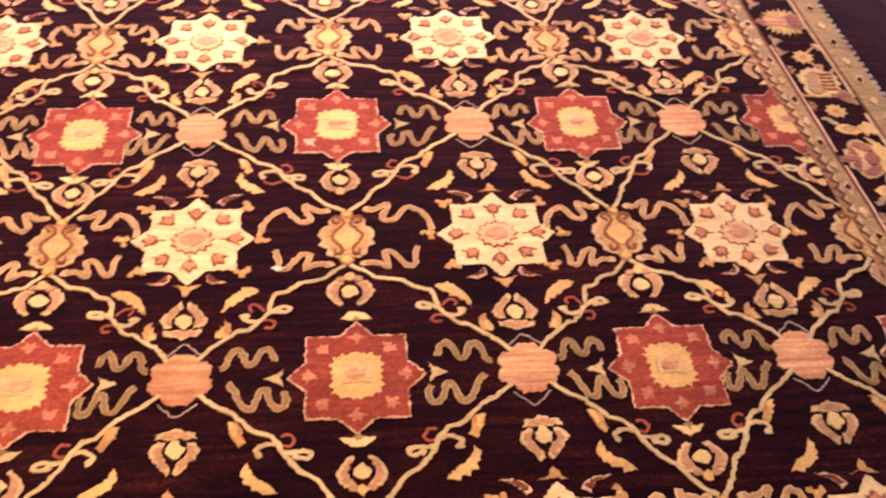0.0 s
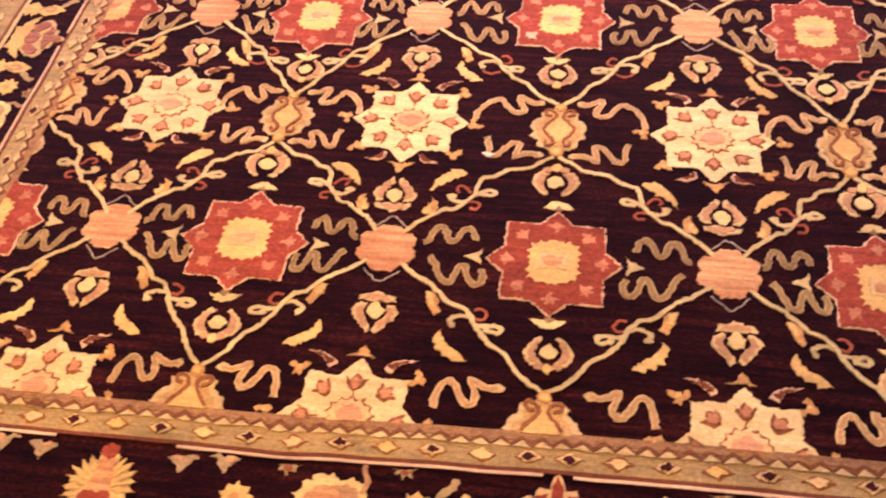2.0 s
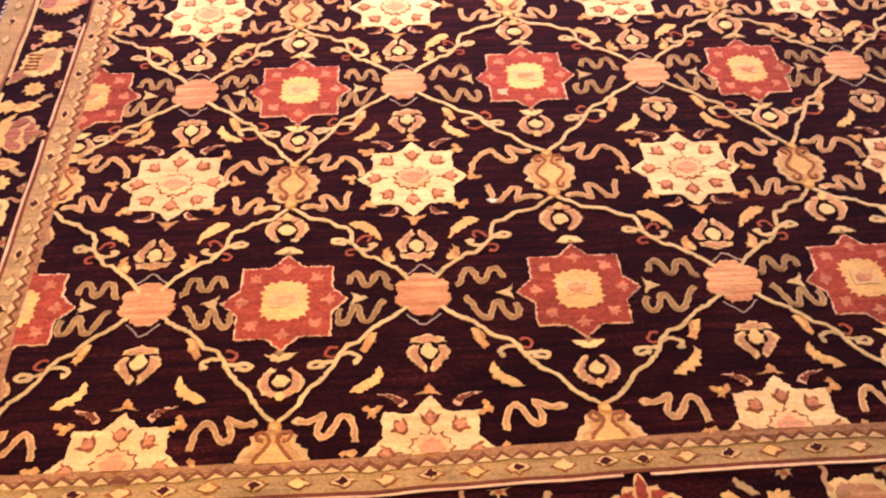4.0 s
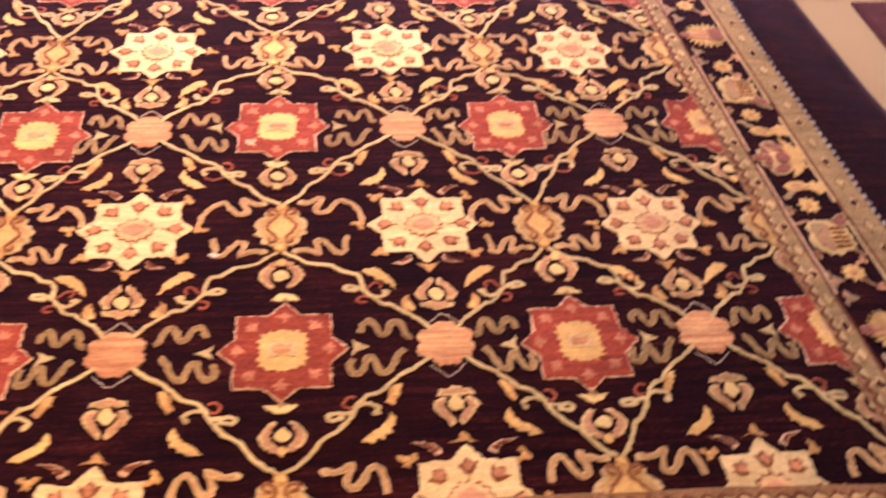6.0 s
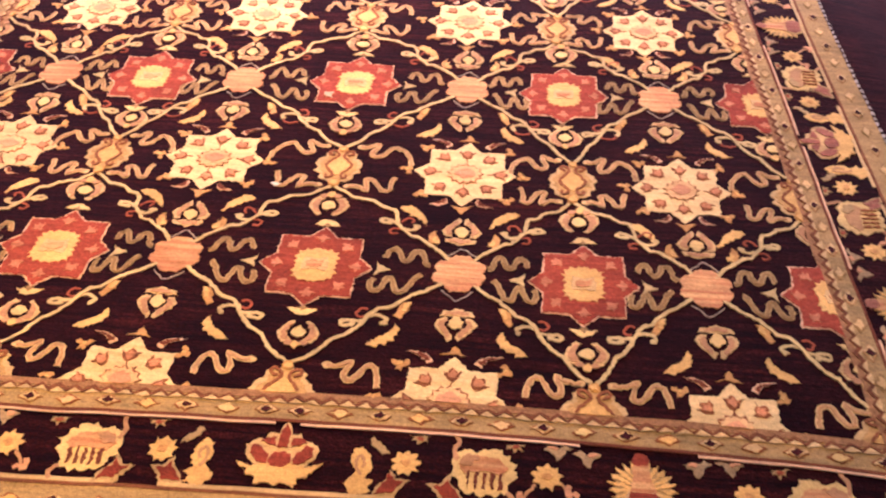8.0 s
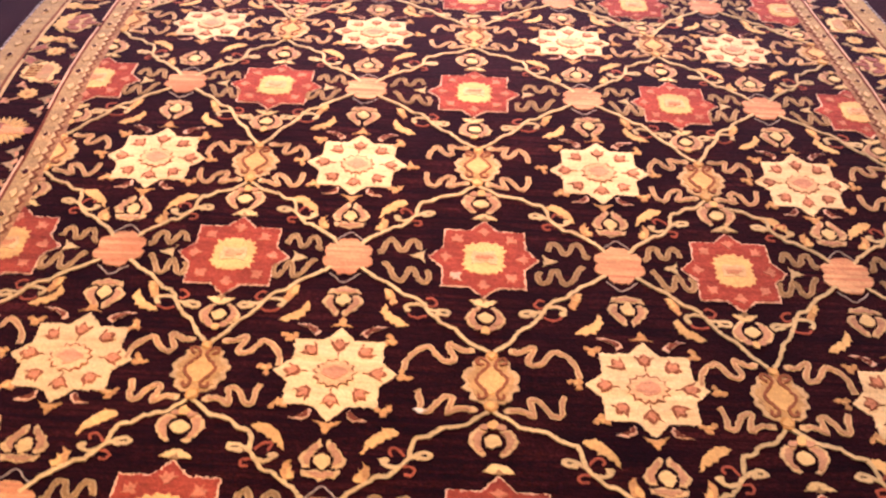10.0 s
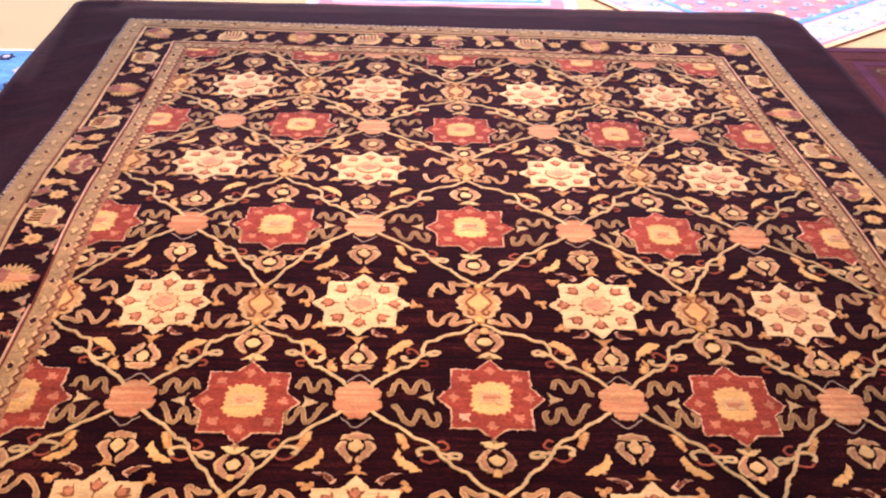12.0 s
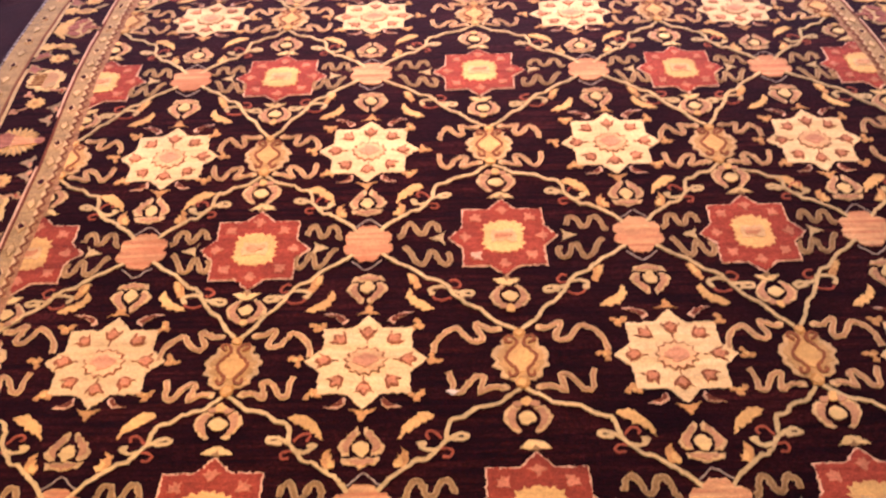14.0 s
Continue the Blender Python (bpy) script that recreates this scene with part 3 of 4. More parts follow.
def star_garnish(c, parent, slim, out=(0, 0)):
    """Leaves, commas and blossoms round a white star; out pushes the two upper leaves apart."""
    def each(name, pts, layers, mats, push=(0, 0)):
        for m in (1, -1):
            q = [(x * m - push[m < 0] * m, y) for x, y in pts]
            cx, cy = sum(p[0] for p in q) / len(q), sum(p[1] for p in q) / len(q)
            motif(name, parent, c, [([(cx + (x - cx) * k, cy + (y - cy) * k) for x, y in q], i + 1, mat, "flat") for i, (k, mat) in enumerate(layers)], mats, mx=slim)
    each("leaf", LEAF_UP, [(1.0, YELLOW)], [YELLOW], out)
    each("leaf", LEAF_LO, [(1.0, YELLOW)], [YELLOW])
    each("comma_leaf", COMMA_UP, [(0.84, PINK_EDGE), (0.58, BROWN_RED)], [PINK_EDGE, BROWN_RED])
    each("comma_leaf", COMMA_LO, [(0.84, PINK_EDGE), (0.58, BROWN_RED)], [PINK_EDGE, BROWN_RED])
    for x, y, d in ((-88, 79, 0), (85, 78, 70), (117, 0, -40), (-120, 2, 140), (88, -76, 10), (-84, -74, 180)):
        motif("blossom", parent, c, [(turned(TRI, d, x, y, 1.15), 1, GOLD_ORANGE, "flat"), (oval(x, y, 4, 4, 6), 2, YELLOW, "fan")], [GOLD_ORANGE, YELLOW], mx=slim)
    motif("finial", parent, c, [([(-24, 106), (-8, 112), (-7, 120), (0, 128), (7, 120), (8, 112), (20, 106), (0, 108)], 1, GOLD_ORANGE, "flat")], [GOLD_ORANGE], mx=slim)
    motif("finial", parent, c, [([(-21, -102), (0, -107), (22, -102), (9, -114), (0, -128), (-8, -114)], 1, GOLD_ORANGE, "flat")], [GOLD_ORANGE], mx=slim)


BROWN_RED = wool("russet_wool", (0.17, 0.05, 0.025), 0.25, 0.2)
GOLD_ORANGE = wool("amber_wool", (0.55, 0.30, 0.11), 0.3, 0.2)


def red_garnish(c, parent, slim):
    for s in (1, -1):
        dome = [(-26 + 52 * i / 8, (112 + 17 * math.sin(math.pi * i / 8)) * s) for i in range(9)]
        motif("finial", parent, c, [(dome, 1, CREAM_WARM, "flat"), ([(-8, 108 * s), (8, 108 * s), (0, 120 * s)], 2, OLIVE, "flat")], [CREAM_WARM, OLIVE], mx=slim)
        motif("arrowhead", parent, c, [([(111 * s, 20), (118 * s, 12), (141 * s, 1), (118 * s, -9), (111 * s, -16), (115 * s, 2)], 1, VINE, "flat")], [VINE], mx=slim)


VINE_UP = [(17, 28), (38, 56), (65, 78), (82, 93), (97, 94), (110, 111), (125, 130), (127, 154), (134, 172), (154, 176), (173, 194), (212, 203), (228, 219), (247, 234)]
VINE_DN = [(28, -27), (55, -50), (80, -64), (98, -80), (114, -97), (136, -103), (152, -119), (163, -140), (188, -168), (210, -180), (232, -209), (255, -227), (271, -234)]


def vine(c, target, parent, mx, my, curls):
    """The stem from a round medallion to a cartouche, with its paired curls."""
    path = VINE_UP if my > 0 else [(x, -y) for x, y in VINE_DN]
    end = path[-1]
    kx = (abs(target[0] - c[0]) * 1000 - 4) / end[0]
    ky = (abs(target[1] - c[1]) * 1000 - 66) / end[1]
    pts = [(x * (1 + (kx - 1) * x / end[0]), y * (1 + (ky - 1) * y / end[1])) for x, y in path]
    line = []
    for p, q in zip(pts, pts[1:]):
        line += [(p[0] + (q[0] - p[0]) * t / 3, p[1] + (q[1] - p[1]) * t / 3) for t in range(3)]
    line.append(pts[-1])
    stem = motif("vine_stem", parent, c, [(line, 2, VINE, 7.0)], [VINE], mx=mx, my=my)
    hx, hy = pts[6]
    for curl, w, mat in curls:
        q = curve_through([(hx + x, hy + y) for x, y in curl], 3)
        name = "curl"
        motif(name, stem or parent, c, [(q, 1 if mat is ROSE else 2, mat, w)] if mat is ROSE else [(q, 1, VINE, w), (oval(q[-1][0], q[-1][1], 6, 5.5, 8), 1, VINE, "fan")], [mat], mx=mx, my=my)
    b = BUD_UP if my > 0 else BUD_DN
    motif("bud", stem or parent, c, [(b, 1, GOLD_ORANGE, "flat"), ([(x * 0.6 + 0.4 * b[0][0], y * 0.6 + 0.4 * b[0][1]) for x, y in b], 2, YELLOW, "flat")], [GOLD_ORANGE, YELLOW], mx=mx, my=my)


CURLS_UP = (([(1, 0), (14, 9), (26, 13), (35, 8), (30, 2), (16, 2)], 7, VINE), ([(-12, -13), (-24, -17), (-36, -13), (-43, -4), (-36, -5)], 7, VINE),
            ([(-6, 2), (-15, 14), (-25, 18), (-32, 13), (-27, 4)], 4.5, ROSE), ([(-8, -15), (3, -15), (11, -20), (8, -29), (-4, -29)], 4.5, ROSE))
CURLS_DN = (([(4, 12), (20, 15), (36, 13), (47, 18), (42, 26), (27, 22)], 7, VINE), ([(0, 2), (-14, -1), (-28, 3), (-33, 9), (-28, 17)], 7, VINE),
            ([(3, -14), (14, -15), (23, -5), (17, 5), (7, 3)], 4.5, ROSE), ([(6, 27), (-6, 33), (-20, 30), (-26, 24)], 4.5, ROSE))
BUD_UP = [(46, 79), (45, 90), (54, 97), (56, 106), (54, 117), (66, 108), (68, 94), (62, 78)]
BUD_DN = [(76, 82), (90, 82), (98, 92), (98, 104), (104, 116), (94, 123), (87, 110), (80, 100), (82, 92)]

for v2 in range(1, 11):
    v = v2 / 2
    for u2 in range(0, 9):
        u = u2 / 2
        is_a, is_red_row = u2 % 2 == 0, v2 % 2 == 0
        c = knot_at(u, v)
        gaps = {m: min(1.04, max(0.78, 0.18 + 0.82 * abs(knot_at(u + 0.5 * m, v)[0] - c[0]) / 0.255)) if 0 <= u + 0.5 * m <= 4 else 0.86 for m in (1, -1)}
        slim = 0.94 if u >= 3 else 1.0
        if is_a and is_red_row:
            red_star(c, rug, slim)
            red_garnish(c, rug, slim)
            palmette_open((c[0] - 0.008, c[1] + (0.174 if v2 == 2 else 0.162)), rug, 1)
            palmette_open((c[0] + 0.005, c[1] - (0.170 if v2 == 2 else 0.157)), rug, -1)
        elif is_a:
            if v2 == 1:
                foot = edge_bottom(c[0])
                cartouche((c[0], foot), rug, 1.0, (c[1] + 0.068 - foot) / 0.067)
            else:
                cartouche(c, rug)
            snakes(c, rug, v2, gaps)
        elif is_red_row:
            medallion(c, rug)
            worms(c, rug, gaps)
            palmette_closed((c[0] - 0.007, c[1] + 0.115), rug, -1)
            palmette_closed((c[0] + 0.005, c[1] - (0.125 if v2 == 2 else 0.116)), rug, 1)
            for mx in (1, -1):
                for my in (1, -1):
                    if 0.5 <= v + my * 0.5 <= 5:
                        vine(c, knot_at(u + mx * 0.5, v + my * 0.5), rug, mx, my, CURLS_UP if my > 0 else CURLS_DN[:3] if v2 == 2 else CURLS_DN)
        else:
            white_star(c, rug, slim * (0.95 if v2 == 1 else 1.0), 10 if v2 == 1 else 0)
            spread = [(abs(knot_at(u - 0.5 * m, v)[0] - c[0]) - 0.225) * 800 if v2 == 1 else 0 for m in (1, -1)]
            star_garnish(c, rug, slim, spread)

# worn pale tufts beside the middle cartouche and on one star
c = knot_at(2, 1.5)
motif("worn_tuft", rug, c, [([(-126, -68), (-112, -66), (-104, -70), (-116, -76)], 3, WHITE, "flat")], [WHITE])
c = knot_at(2, 2)
motif("worn_tuft", rug, c, [(turned(SPRIG, 135, -51, -51, 1.25), 4, PINK_EDGE, "flat")], [PINK_EDGE])

# ---- borders of the rug ----


def side_point(side, s, d):
    """A point at s along a side of the field and d outwards from its edge."""
    if side == 0:
        return border_map(s, -d)
    if side == 1:
        return border_map(FIELD_W + d, s)
    if side == 2:
        return border_map(s, FIELD_H + d)
    return border_map(-d, s)


def side_length(side):
    return FIELD_W if side % 2 == 0 else FIELD_H


def side_band(name, d0, d1, layer, mat, parent, label="", gaps=None):
    """A frame-shaped band round the field, mitred at the corners; a broken line comes in runs."""
    obs = []
    for side in range(4):
        length = side_length(side)
        holes = sorted(line_gaps(side, gaps)) if gaps is not None else []
        starts, ends = [None] + [h[1] for h in holes], [h[0] for h in holes] + [None]
        for s0, s1 in zip(starts, ends):
            bm = bmesh.new()
            run = (length if s1 is None else s1) - (0 if s0 is None else s0)
            n = max(4, int(run / 0.027))
            rows = []
            for i in range(n + 1):
                row = []
                for d, dz in ((d0, -LAYER * 1.6), (d0, 0), ((d0 + d1) / 2, 0), (d1, 0), (d1, -LAYER * 1.6)):
                    lo, hi = -d if s0 is None else s0, length + d if s1 is None else s1
                    x, y = waver(side_point(side, lo + (hi - lo) * i / n, d), 0.0008)
                    row.append(bm.verts.new((x, y, rug_z(x, y) + layer * LAYER + dz)))
                rows.append(row)
            for a, b in zip(rows, rows[1:]):
                for k in range(4):
                    q = (a[k], a[k + 1], b[k + 1], b[k])
                    bm.faces.new(q if side in (1, 2) else q[::-1])
            bmesh.ops.recalc_face_normals(bm, faces=bm.faces)
            obs.append(finish(name, bm, [mat], parent, label))
    return obs


MID = 0.127
# palmettes along each side: place, kind (comb, lotus, sunburst)
FIGURES = (
    ((-0.85, "c"), (-0.545, "s"), (-0.233, "c"), (0.062, "l"), (0.370, "c"), (0.603, "s"), (0.860, "c")),
    ((-0.24, "c"), (-0.02, "s"), (0.22, "c"), (0.458, "l"), (0.693, "c"), (0.902, "s"), (1.13, "c"), (1.375, "l"), (1.624, "c"), (1.862, "s"), (2.112, "c")),
    ((-0.817, "c"), (-0.577, "s"), (-0.347, "c"), (-0.068, "l"), (0.215, "c"), (0.447, "s"), (0.685, "c")),
    ((-0.24, "c"), (0.0, "l"), (0.22, "c"), (0.45, "l"), (0.68, "c"), (0.900, "s"), (1.142, "c"), (1.41, "l"), (1.683, "c"), (1.907, "s"), (2.157, "c")),
)


def to_s(side, w):
    if side % 2 == 0:
        y = -0.33 if side == 0 else 2.24
        return (w - edge_left(y)) / (edge_right(y) - edge_left(y)) * FIELD_W
    return (w + 0.33) / (2.24 + 0.33) * FIELD_H


def line_gaps(side, inner):
    """Stretches where the thin lines pass under the figures that lean on them."""
    out = []
    figs = FIGURES[side]
    for w, kind in figs:
        half = {"s": 0.088, "l": 0.020, "c": 0.0}[kind]
        if inner and half:
            out.append((to_s(side, w - half), to_s(side, w + half)))
    for (w0, k0), (w1, k1) in zip(figs, figs[1:]):
        if not inner and "l" in (k0, k1):
            if k0 == "l":
                w0, w1 = w1, w0
            ends = [to_s(side, w0 + (w1 - w0) * f) for f in (0.20, 0.42)]
            out.append((min(ends), max(ends)))
    return out


OCHRE = wool("ochre_wool", (0.38, 0.25, 0.11), 0.5, 0.2, (0.27, 0.185, 0.085))
STRIP = wool("nut_brown_wool", (0.33, 0.175, 0.085), 0.3, 0.25)
inner_band = side_band("guard_band", 0.004, 0.0525, 1, KHAKI, rug, "khaki guard band with small lozenges")
side_band("toothed_strip", -0.003, 0.0105, 2, STRIP, rug)
side_band("dark_line", 0.0525, 0.0580, 2, BROWN_RED, rug)
side_band("rose_line", 0.0590, 0.0634, 2, PINK_EDGE, rug, gaps=True)
side_band("cream_line", 0.181, 0.1885, 1, YELLOW_TAN, rug, gaps=False)
outer_band = side_band("guard_band", 0.195, 0.256, 1, OCHRE, rug, "ochre and khaki outer guard band")
side_band("dark_line", 0.1895, 0.195, 2, BROWN, rug)


def along(side, s, d):
    p, q = side_point(side, s, d), side_point(side, s + 0.001, d)
    r = side_point(side, s, d - 0.001)
    return p, math.atan2(r[1] - p[1], r[0] - p[0]) - math.pi / 2


def diamond(a, b):
    return [(-a, 0), (0, b), (a, 0), (0, -b)]


STITCH = wool("dull_white_wool", (0.46, 0.41, 0.38), 0.2, 0.2)
# lozenges and teeth: counted ones are parts, the fine teeth one joined strip a side
for side in range(4):
    length = side_length(side)
    for d, parent_band in ((0.036, inner_band[side]), (0.224, outer_band[side])):
        if side == 0 and d < 0.1:
            # two dark ones meet where the weaver's two halves join
            mid = to_s(0, 0.0495)
            places = [(mid + h * (0.0265 + 0.0632 * i), i % 2 == 0) for h in (1, -1) for i in range(16)]
            places = [(s, dark) for s, dark in places if -0.02 < s < length + 0.02]
        else:
            count = int(round((length + 2 * d) / 0.064))
            places = [(-d + (i + 0.5) * (length + 2 * d) / count, i % 2 == 1) for i in range(count)]
        for i, (s, dark) in enumerate(places):
            p, rot = along(side, s, d)
            if dark:
                pieces = [(diamond(21, 11.5), 2, SEPIA if side == 0 else TAN, "flat"), (diamond(17, 9.7), 3, TOOTH, "flat"), (diamond(10, 7), 4, MURREY, "flat")]
                mats = [TOOTH, SEPIA, TAN, MURREY]
            else:
                pieces = [(diamond(21, 11.5), 2, SEPIA if side == 0 else OLIVE, "flat"), (diamond(15, 8.6), 3, (YELLOW, CREAM_WARM, YELLOW_TAN)[i % 3] if side == 0 else YELLOW_TAN, "flat")]
                mats = [SEPIA, OLIVE, YELLOW, CREAM_WARM, YELLOW_TAN]
            motif("lozenge", parent_band, p, pieces, mats, rot, clip=False)
    for name, d, pitch, mat, tall in (("teeth", 0.0175, 0.0272, TOOTH, 12), ("edge_stitches", 0.261, 0.020, STITCH, 0)):
        count = int((length + 2 * d) / pitch)
        bm = bmesh.new()
        for i in range(count):
            s = -d + (i + 0.5) * (length + 2 * d) / count
            p, rot = along(side, s, d)
            if tall:
                zig = turned([(-12.5, -4), (-1, tall - 7), (1, tall - 7), (12.5, -4)], math.degrees(rot))
                rim = turned([(-14, 2), (0, tall), (14, 2), (14, -3.5), (0, tall - 6), (-14, -3.5)], math.degrees(rot))
                shapes = ((rim, 3.4, 1), (zig, 3, 0))
            else:
                shapes = ((turned([(-5.5, -3), (-5.5, 3), (5.5, 3), (5.5, -3)], math.degrees(rot)), 1, 0),)
            for pts, layer, mi in shapes:
                add_piece(bm, [(p[0] + x / 1000, p[1] + y / 1000) for x, y in pts], layer, mi, (0, 0, 0), False, False, 0.009)
        ob = finish(name, bm, [mat, BROWN], rug)
        tagged(ob, kind="stuff")

RUSSET_RED = wool("russet_red_wool", (0.225, 0.040, 0.022), 0.4, 0.25)
# Red of the other sides and corners, with their cooler light partly mixed in.
MUTED_ROSE = wool("muted_rose_wool", (0.27, 0.095, 0.065), 0.5, 0.25, (0.36, 0.17, 0.11))
# figures of the main border; +y points inwards to the field
def b_lotus(p, rot, parent, dye=RED):
    base = [(-66, -10), (-46, -17), (-36, -25), (-48, -36), (-34, -38), (-31, -54), (-16, -45), (-2, -52), (12, -45), (30, -54), (34, -38), (48, -36), (36, -25), (46, -17), (66, -10), (50, -30), (30, -14), (-30, -14), (-50, -30)]
    back = [(-36, -20), (-54, 2), (-56, 20), (-44, 30), (-30, 32), (-26, 44), (-10, 44), (-8, 58), (0, 66), (8, 58), (10, 44), (26, 44), (30, 32), (44, 30), (56, 20), (54, 2), (36, -20), (0, -36)]
    pet = [[(-48, 4), (-48, 18), (-38, 22), (-20, 2), (-22, -14), (-36, -12)], [(-36, 28), (-26, 34), (-14, 36), (-12, 18)], [(-8, 18), (-8, 48), (0, 60), (8, 48), (8, 18)]]
    f = motif("lotus", parent, p, [(back, 1, YELLOW_TAN, "fan"), (base, 2, YELLOW, "flat"), ([(-52, -22), (-44, -36), (-32, -38), (-30, -50), (0, -46), (30, -50), (32, -38), (44, -36), (52, -22), (20, -16), (-20, -16)], 2.3, YELLOW, "flat")], [YELLOW_TAN, YELLOW], rot, clip=False, label="yellow-footed lotus figure")
    for q in pet + [mirror(pet[0]), mirror(pet[1]), oval(0, -6, 18, 15, 10)]:
        motif("petal", f, p, [(q, 3, dye, "fan")], [dye], rot, clip=False)


def b_comb(p, rot, parent, flip=1, dyes=(ORANGE, TAN_PINK, BROWN_RED)):
    fill, cheek, slot = dyes
    body = [(-50, -4), (-44, 8), (-50, 14), (-38, 22), (-40, 32), (-28, 34), (-26, 44), (0, 44), (10, 36), (28, 42), (42, 34), (50, 16), (46, 2), (50, -8), (38, -14), (36, -28), (24, -40), (14, -36), (4, -44), (-8, -38), (-18, -44), (-26, -36), (-34, -38), (-36, -20)]
    f = motif("comb_palmette", parent, p, [(body, 1, CREAM_WARM, "fan"), ([(-36, 8), (-20, 26), (8, 30), (34, 28), (40, 12), (30, -4), (0, 2), (-30, -2)], 2, fill, "fan"),
                                           ([(6, 26), (22, 32), (36, 24), (38, 12), (24, 8)], 3, cheek, "flat")], [CREAM_WARM, fill, cheek], rot, mx=flip, clip=False, label="yellow palmette with comb teeth")
    for i in range(5):
        x = -25 + 12 * i
        motif("tooth", f, p, [([(x - 2.5, -2), (x + 2.5, -2), (x + 3, -30), (x - 1, -31)], 3, slot, "flat")], [slot], rot, mx=flip, clip=False)


def b_sun(p, rot, parent, dye=RED):
    tips = [(m, radians(74 - i * 15), 58 - 1.2 * abs(i - 3)) for m in (1, -1) for i in range(8)]
    back = [(8, 46)]
    for i in range(8):
        a, r = radians(74 - i * 15), 56 - 1.2 * abs(i - 3)
        back += [(r * math.cos(a), -6 + r * math.sin(a)), (r * 0.80 * math.cos(a - 0.13), -6 + r * 0.80 * math.sin(a - 0.13))]
    back += [(22, -50)]
    back += [(-x, y) for x, y in back[::-1]]
    column = [(-13, 38), (13, 38), (15, 12), (24, -12), (-24, -12), (-15, 12)]
    foot = [(-22, -11), (20, -11), (32, -30), (20, -44), (-20, -44), (-32, -30)]
    f = motif("sunburst_palmette", parent, p, [(back, 1, KHAKI_LIGHT, "fan"), (column, 3, ORANGE, "fan"), ([(x * 1.12, (y + 28) * 1.1 - 28) for x, y in foot], 3, YELLOW_TAN, "fan"),
                                               (foot, 4, dye, "fan"), (oval(0, 48, 14, 13, 9), 3, dye, "fan")], [KHAKI_LIGHT, ORANGE, YELLOW_TAN, dye], rot, mx=0.91, clip=False, label="sunburst palmette with yellow rays")
    for m, a, r in tips:
        q = [(0.34 * r, -2.0), (0.34 * r, 2.0), (0.8 * r, 3.2), (r, 0), (0.8 * r, -3.2)]
        q = [(m * (x * math.cos(a) - y * math.sin(a)), -6 + x * math.sin(a) + y * math.cos(a)) for x, y in q]
        motif("ray", f, p, [(q, 2, YELLOW, "flat")], [YELLOW], rot, mx=0.91, clip=False)


def b_rosette(p, rot, parent):
    motif("border_rosette", parent, p, [(toothed(0, 0, 17, 24, 9), 1, YELLOW, "fan"), (oval(0, 0, 8, 7, 8), 2, GOLD_ORANGE, "fan")], [YELLOW, GOLD_ORANGE], rot, clip=False)


def b_twigs(p, rot, parent, mx=1):
    for q in ([(17, -14), (27, -24), (37, -40)], [(-18, -10), (-28, -20), (-33, -26)]):
        end = q[-1]
        motif("twig", parent, p, [(q, 1, TAN_PINK, 5), (turned(TRI, 40, end[0], end[1], 0.95), 1.4, PINK_PALE, "flat")], [TAN_PINK, PINK_PALE], rot, mx=mx, clip=False)


RLEAF = [(-30, -22), (-20, 0), (-8, 12), (-4, 30), (8, 12), (28, 12), (14, -4), (6, -20), (-8, -18)]
PAIS = [(-8, -44), (-22, -38), (-14, -30), (-24, -22), (-12, -14), (-20, 4), (-16, 26), (-4, 42), (8, 34), (12, 14), (4, -6), (12, -16), (20, -26), (14, -36), (6, -46)]
GLEAF = [(-26, 4), (-12, 10), (0, 4), (14, 12), (28, 6), (14, 0), (8, -14), (-2, -26), (-8, -10)]


def b_redleaf(p, rot, parent, mx=1, dye=RED):
    motif("red_leaf", parent, p, [(RLEAF, 1, KHAKI_LIGHT, "flat"), ([(x * 0.72 - 1, y * 0.72) for x, y in RLEAF], 2, dye, "flat")], [KHAKI_LIGHT, dye], rot, mx=mx, clip=False)


def b_paisley(p, rot, parent, mx=1):
    line = curve_through([(-4, -12), (4, 6), (0, 24), (-8, 16), (-6, 2)], 4)
    motif("paisley", parent, p, [(PAIS, 1, YELLOW, "flat"), (line, 2, TAN, 5)], [YELLOW, TAN], rot, mx=mx, clip=False)


def b_greyleaf(p, rot, parent, mx=1):
    motif("sage_leaf", parent, p, [(GLEAF, 1, GREY, "flat"), ([(-20, 5), (-10, 9), (0, 5), (-4, -2), (-10, 0)], 2, PINK_PALE, "flat")], [GREY, PINK_PALE], rot, mx=mx, size=0.82, clip=False)


def b_bloom(p, rot, parent):
    """A half blossom hanging from the guard line."""
    half = [(x, y) for x, y in toothed(0, 6, 9, 16, 7) if y < 6]
    motif("half_blossom", parent, p, [([(16, 6)] + half[::-1] + [(-16, 6)], 1, KHAKI_LIGHT, "flat"), (oval(0, 1, 6, 4, 6), 2, ROSE, "fan")], [KHAKI_LIGHT, ROSE], rot, clip=False)


def b_sprig(p, rot, parent, mx=1):
    motif("sprig", parent, p, [([(-16, -14), (-10, -2), (0, 6), (8, 18), (14, 12), (12, 2), (2, -6), (-6, -14)], 1, KHAKI_LIGHT, "flat")], [KHAKI_LIGHT], rot, mx=mx, clip=False)


def b_stalk(p, rot, parent, flip=1):
    """The stalk that ties a comb palmette to the guard lines."""
    up = curve_through([(40, 20), (46, 40), (38, 56), (44, 64)], 3)
    down = curve_through([(-34, -34), (-46, -46), (-40, -58)], 3)
    for line in (up, down):
        motif("stalk", parent, p, [(line, 1, TAN_PINK, 7)], [TAN_PINK], rot, mx=flip, clip=False)


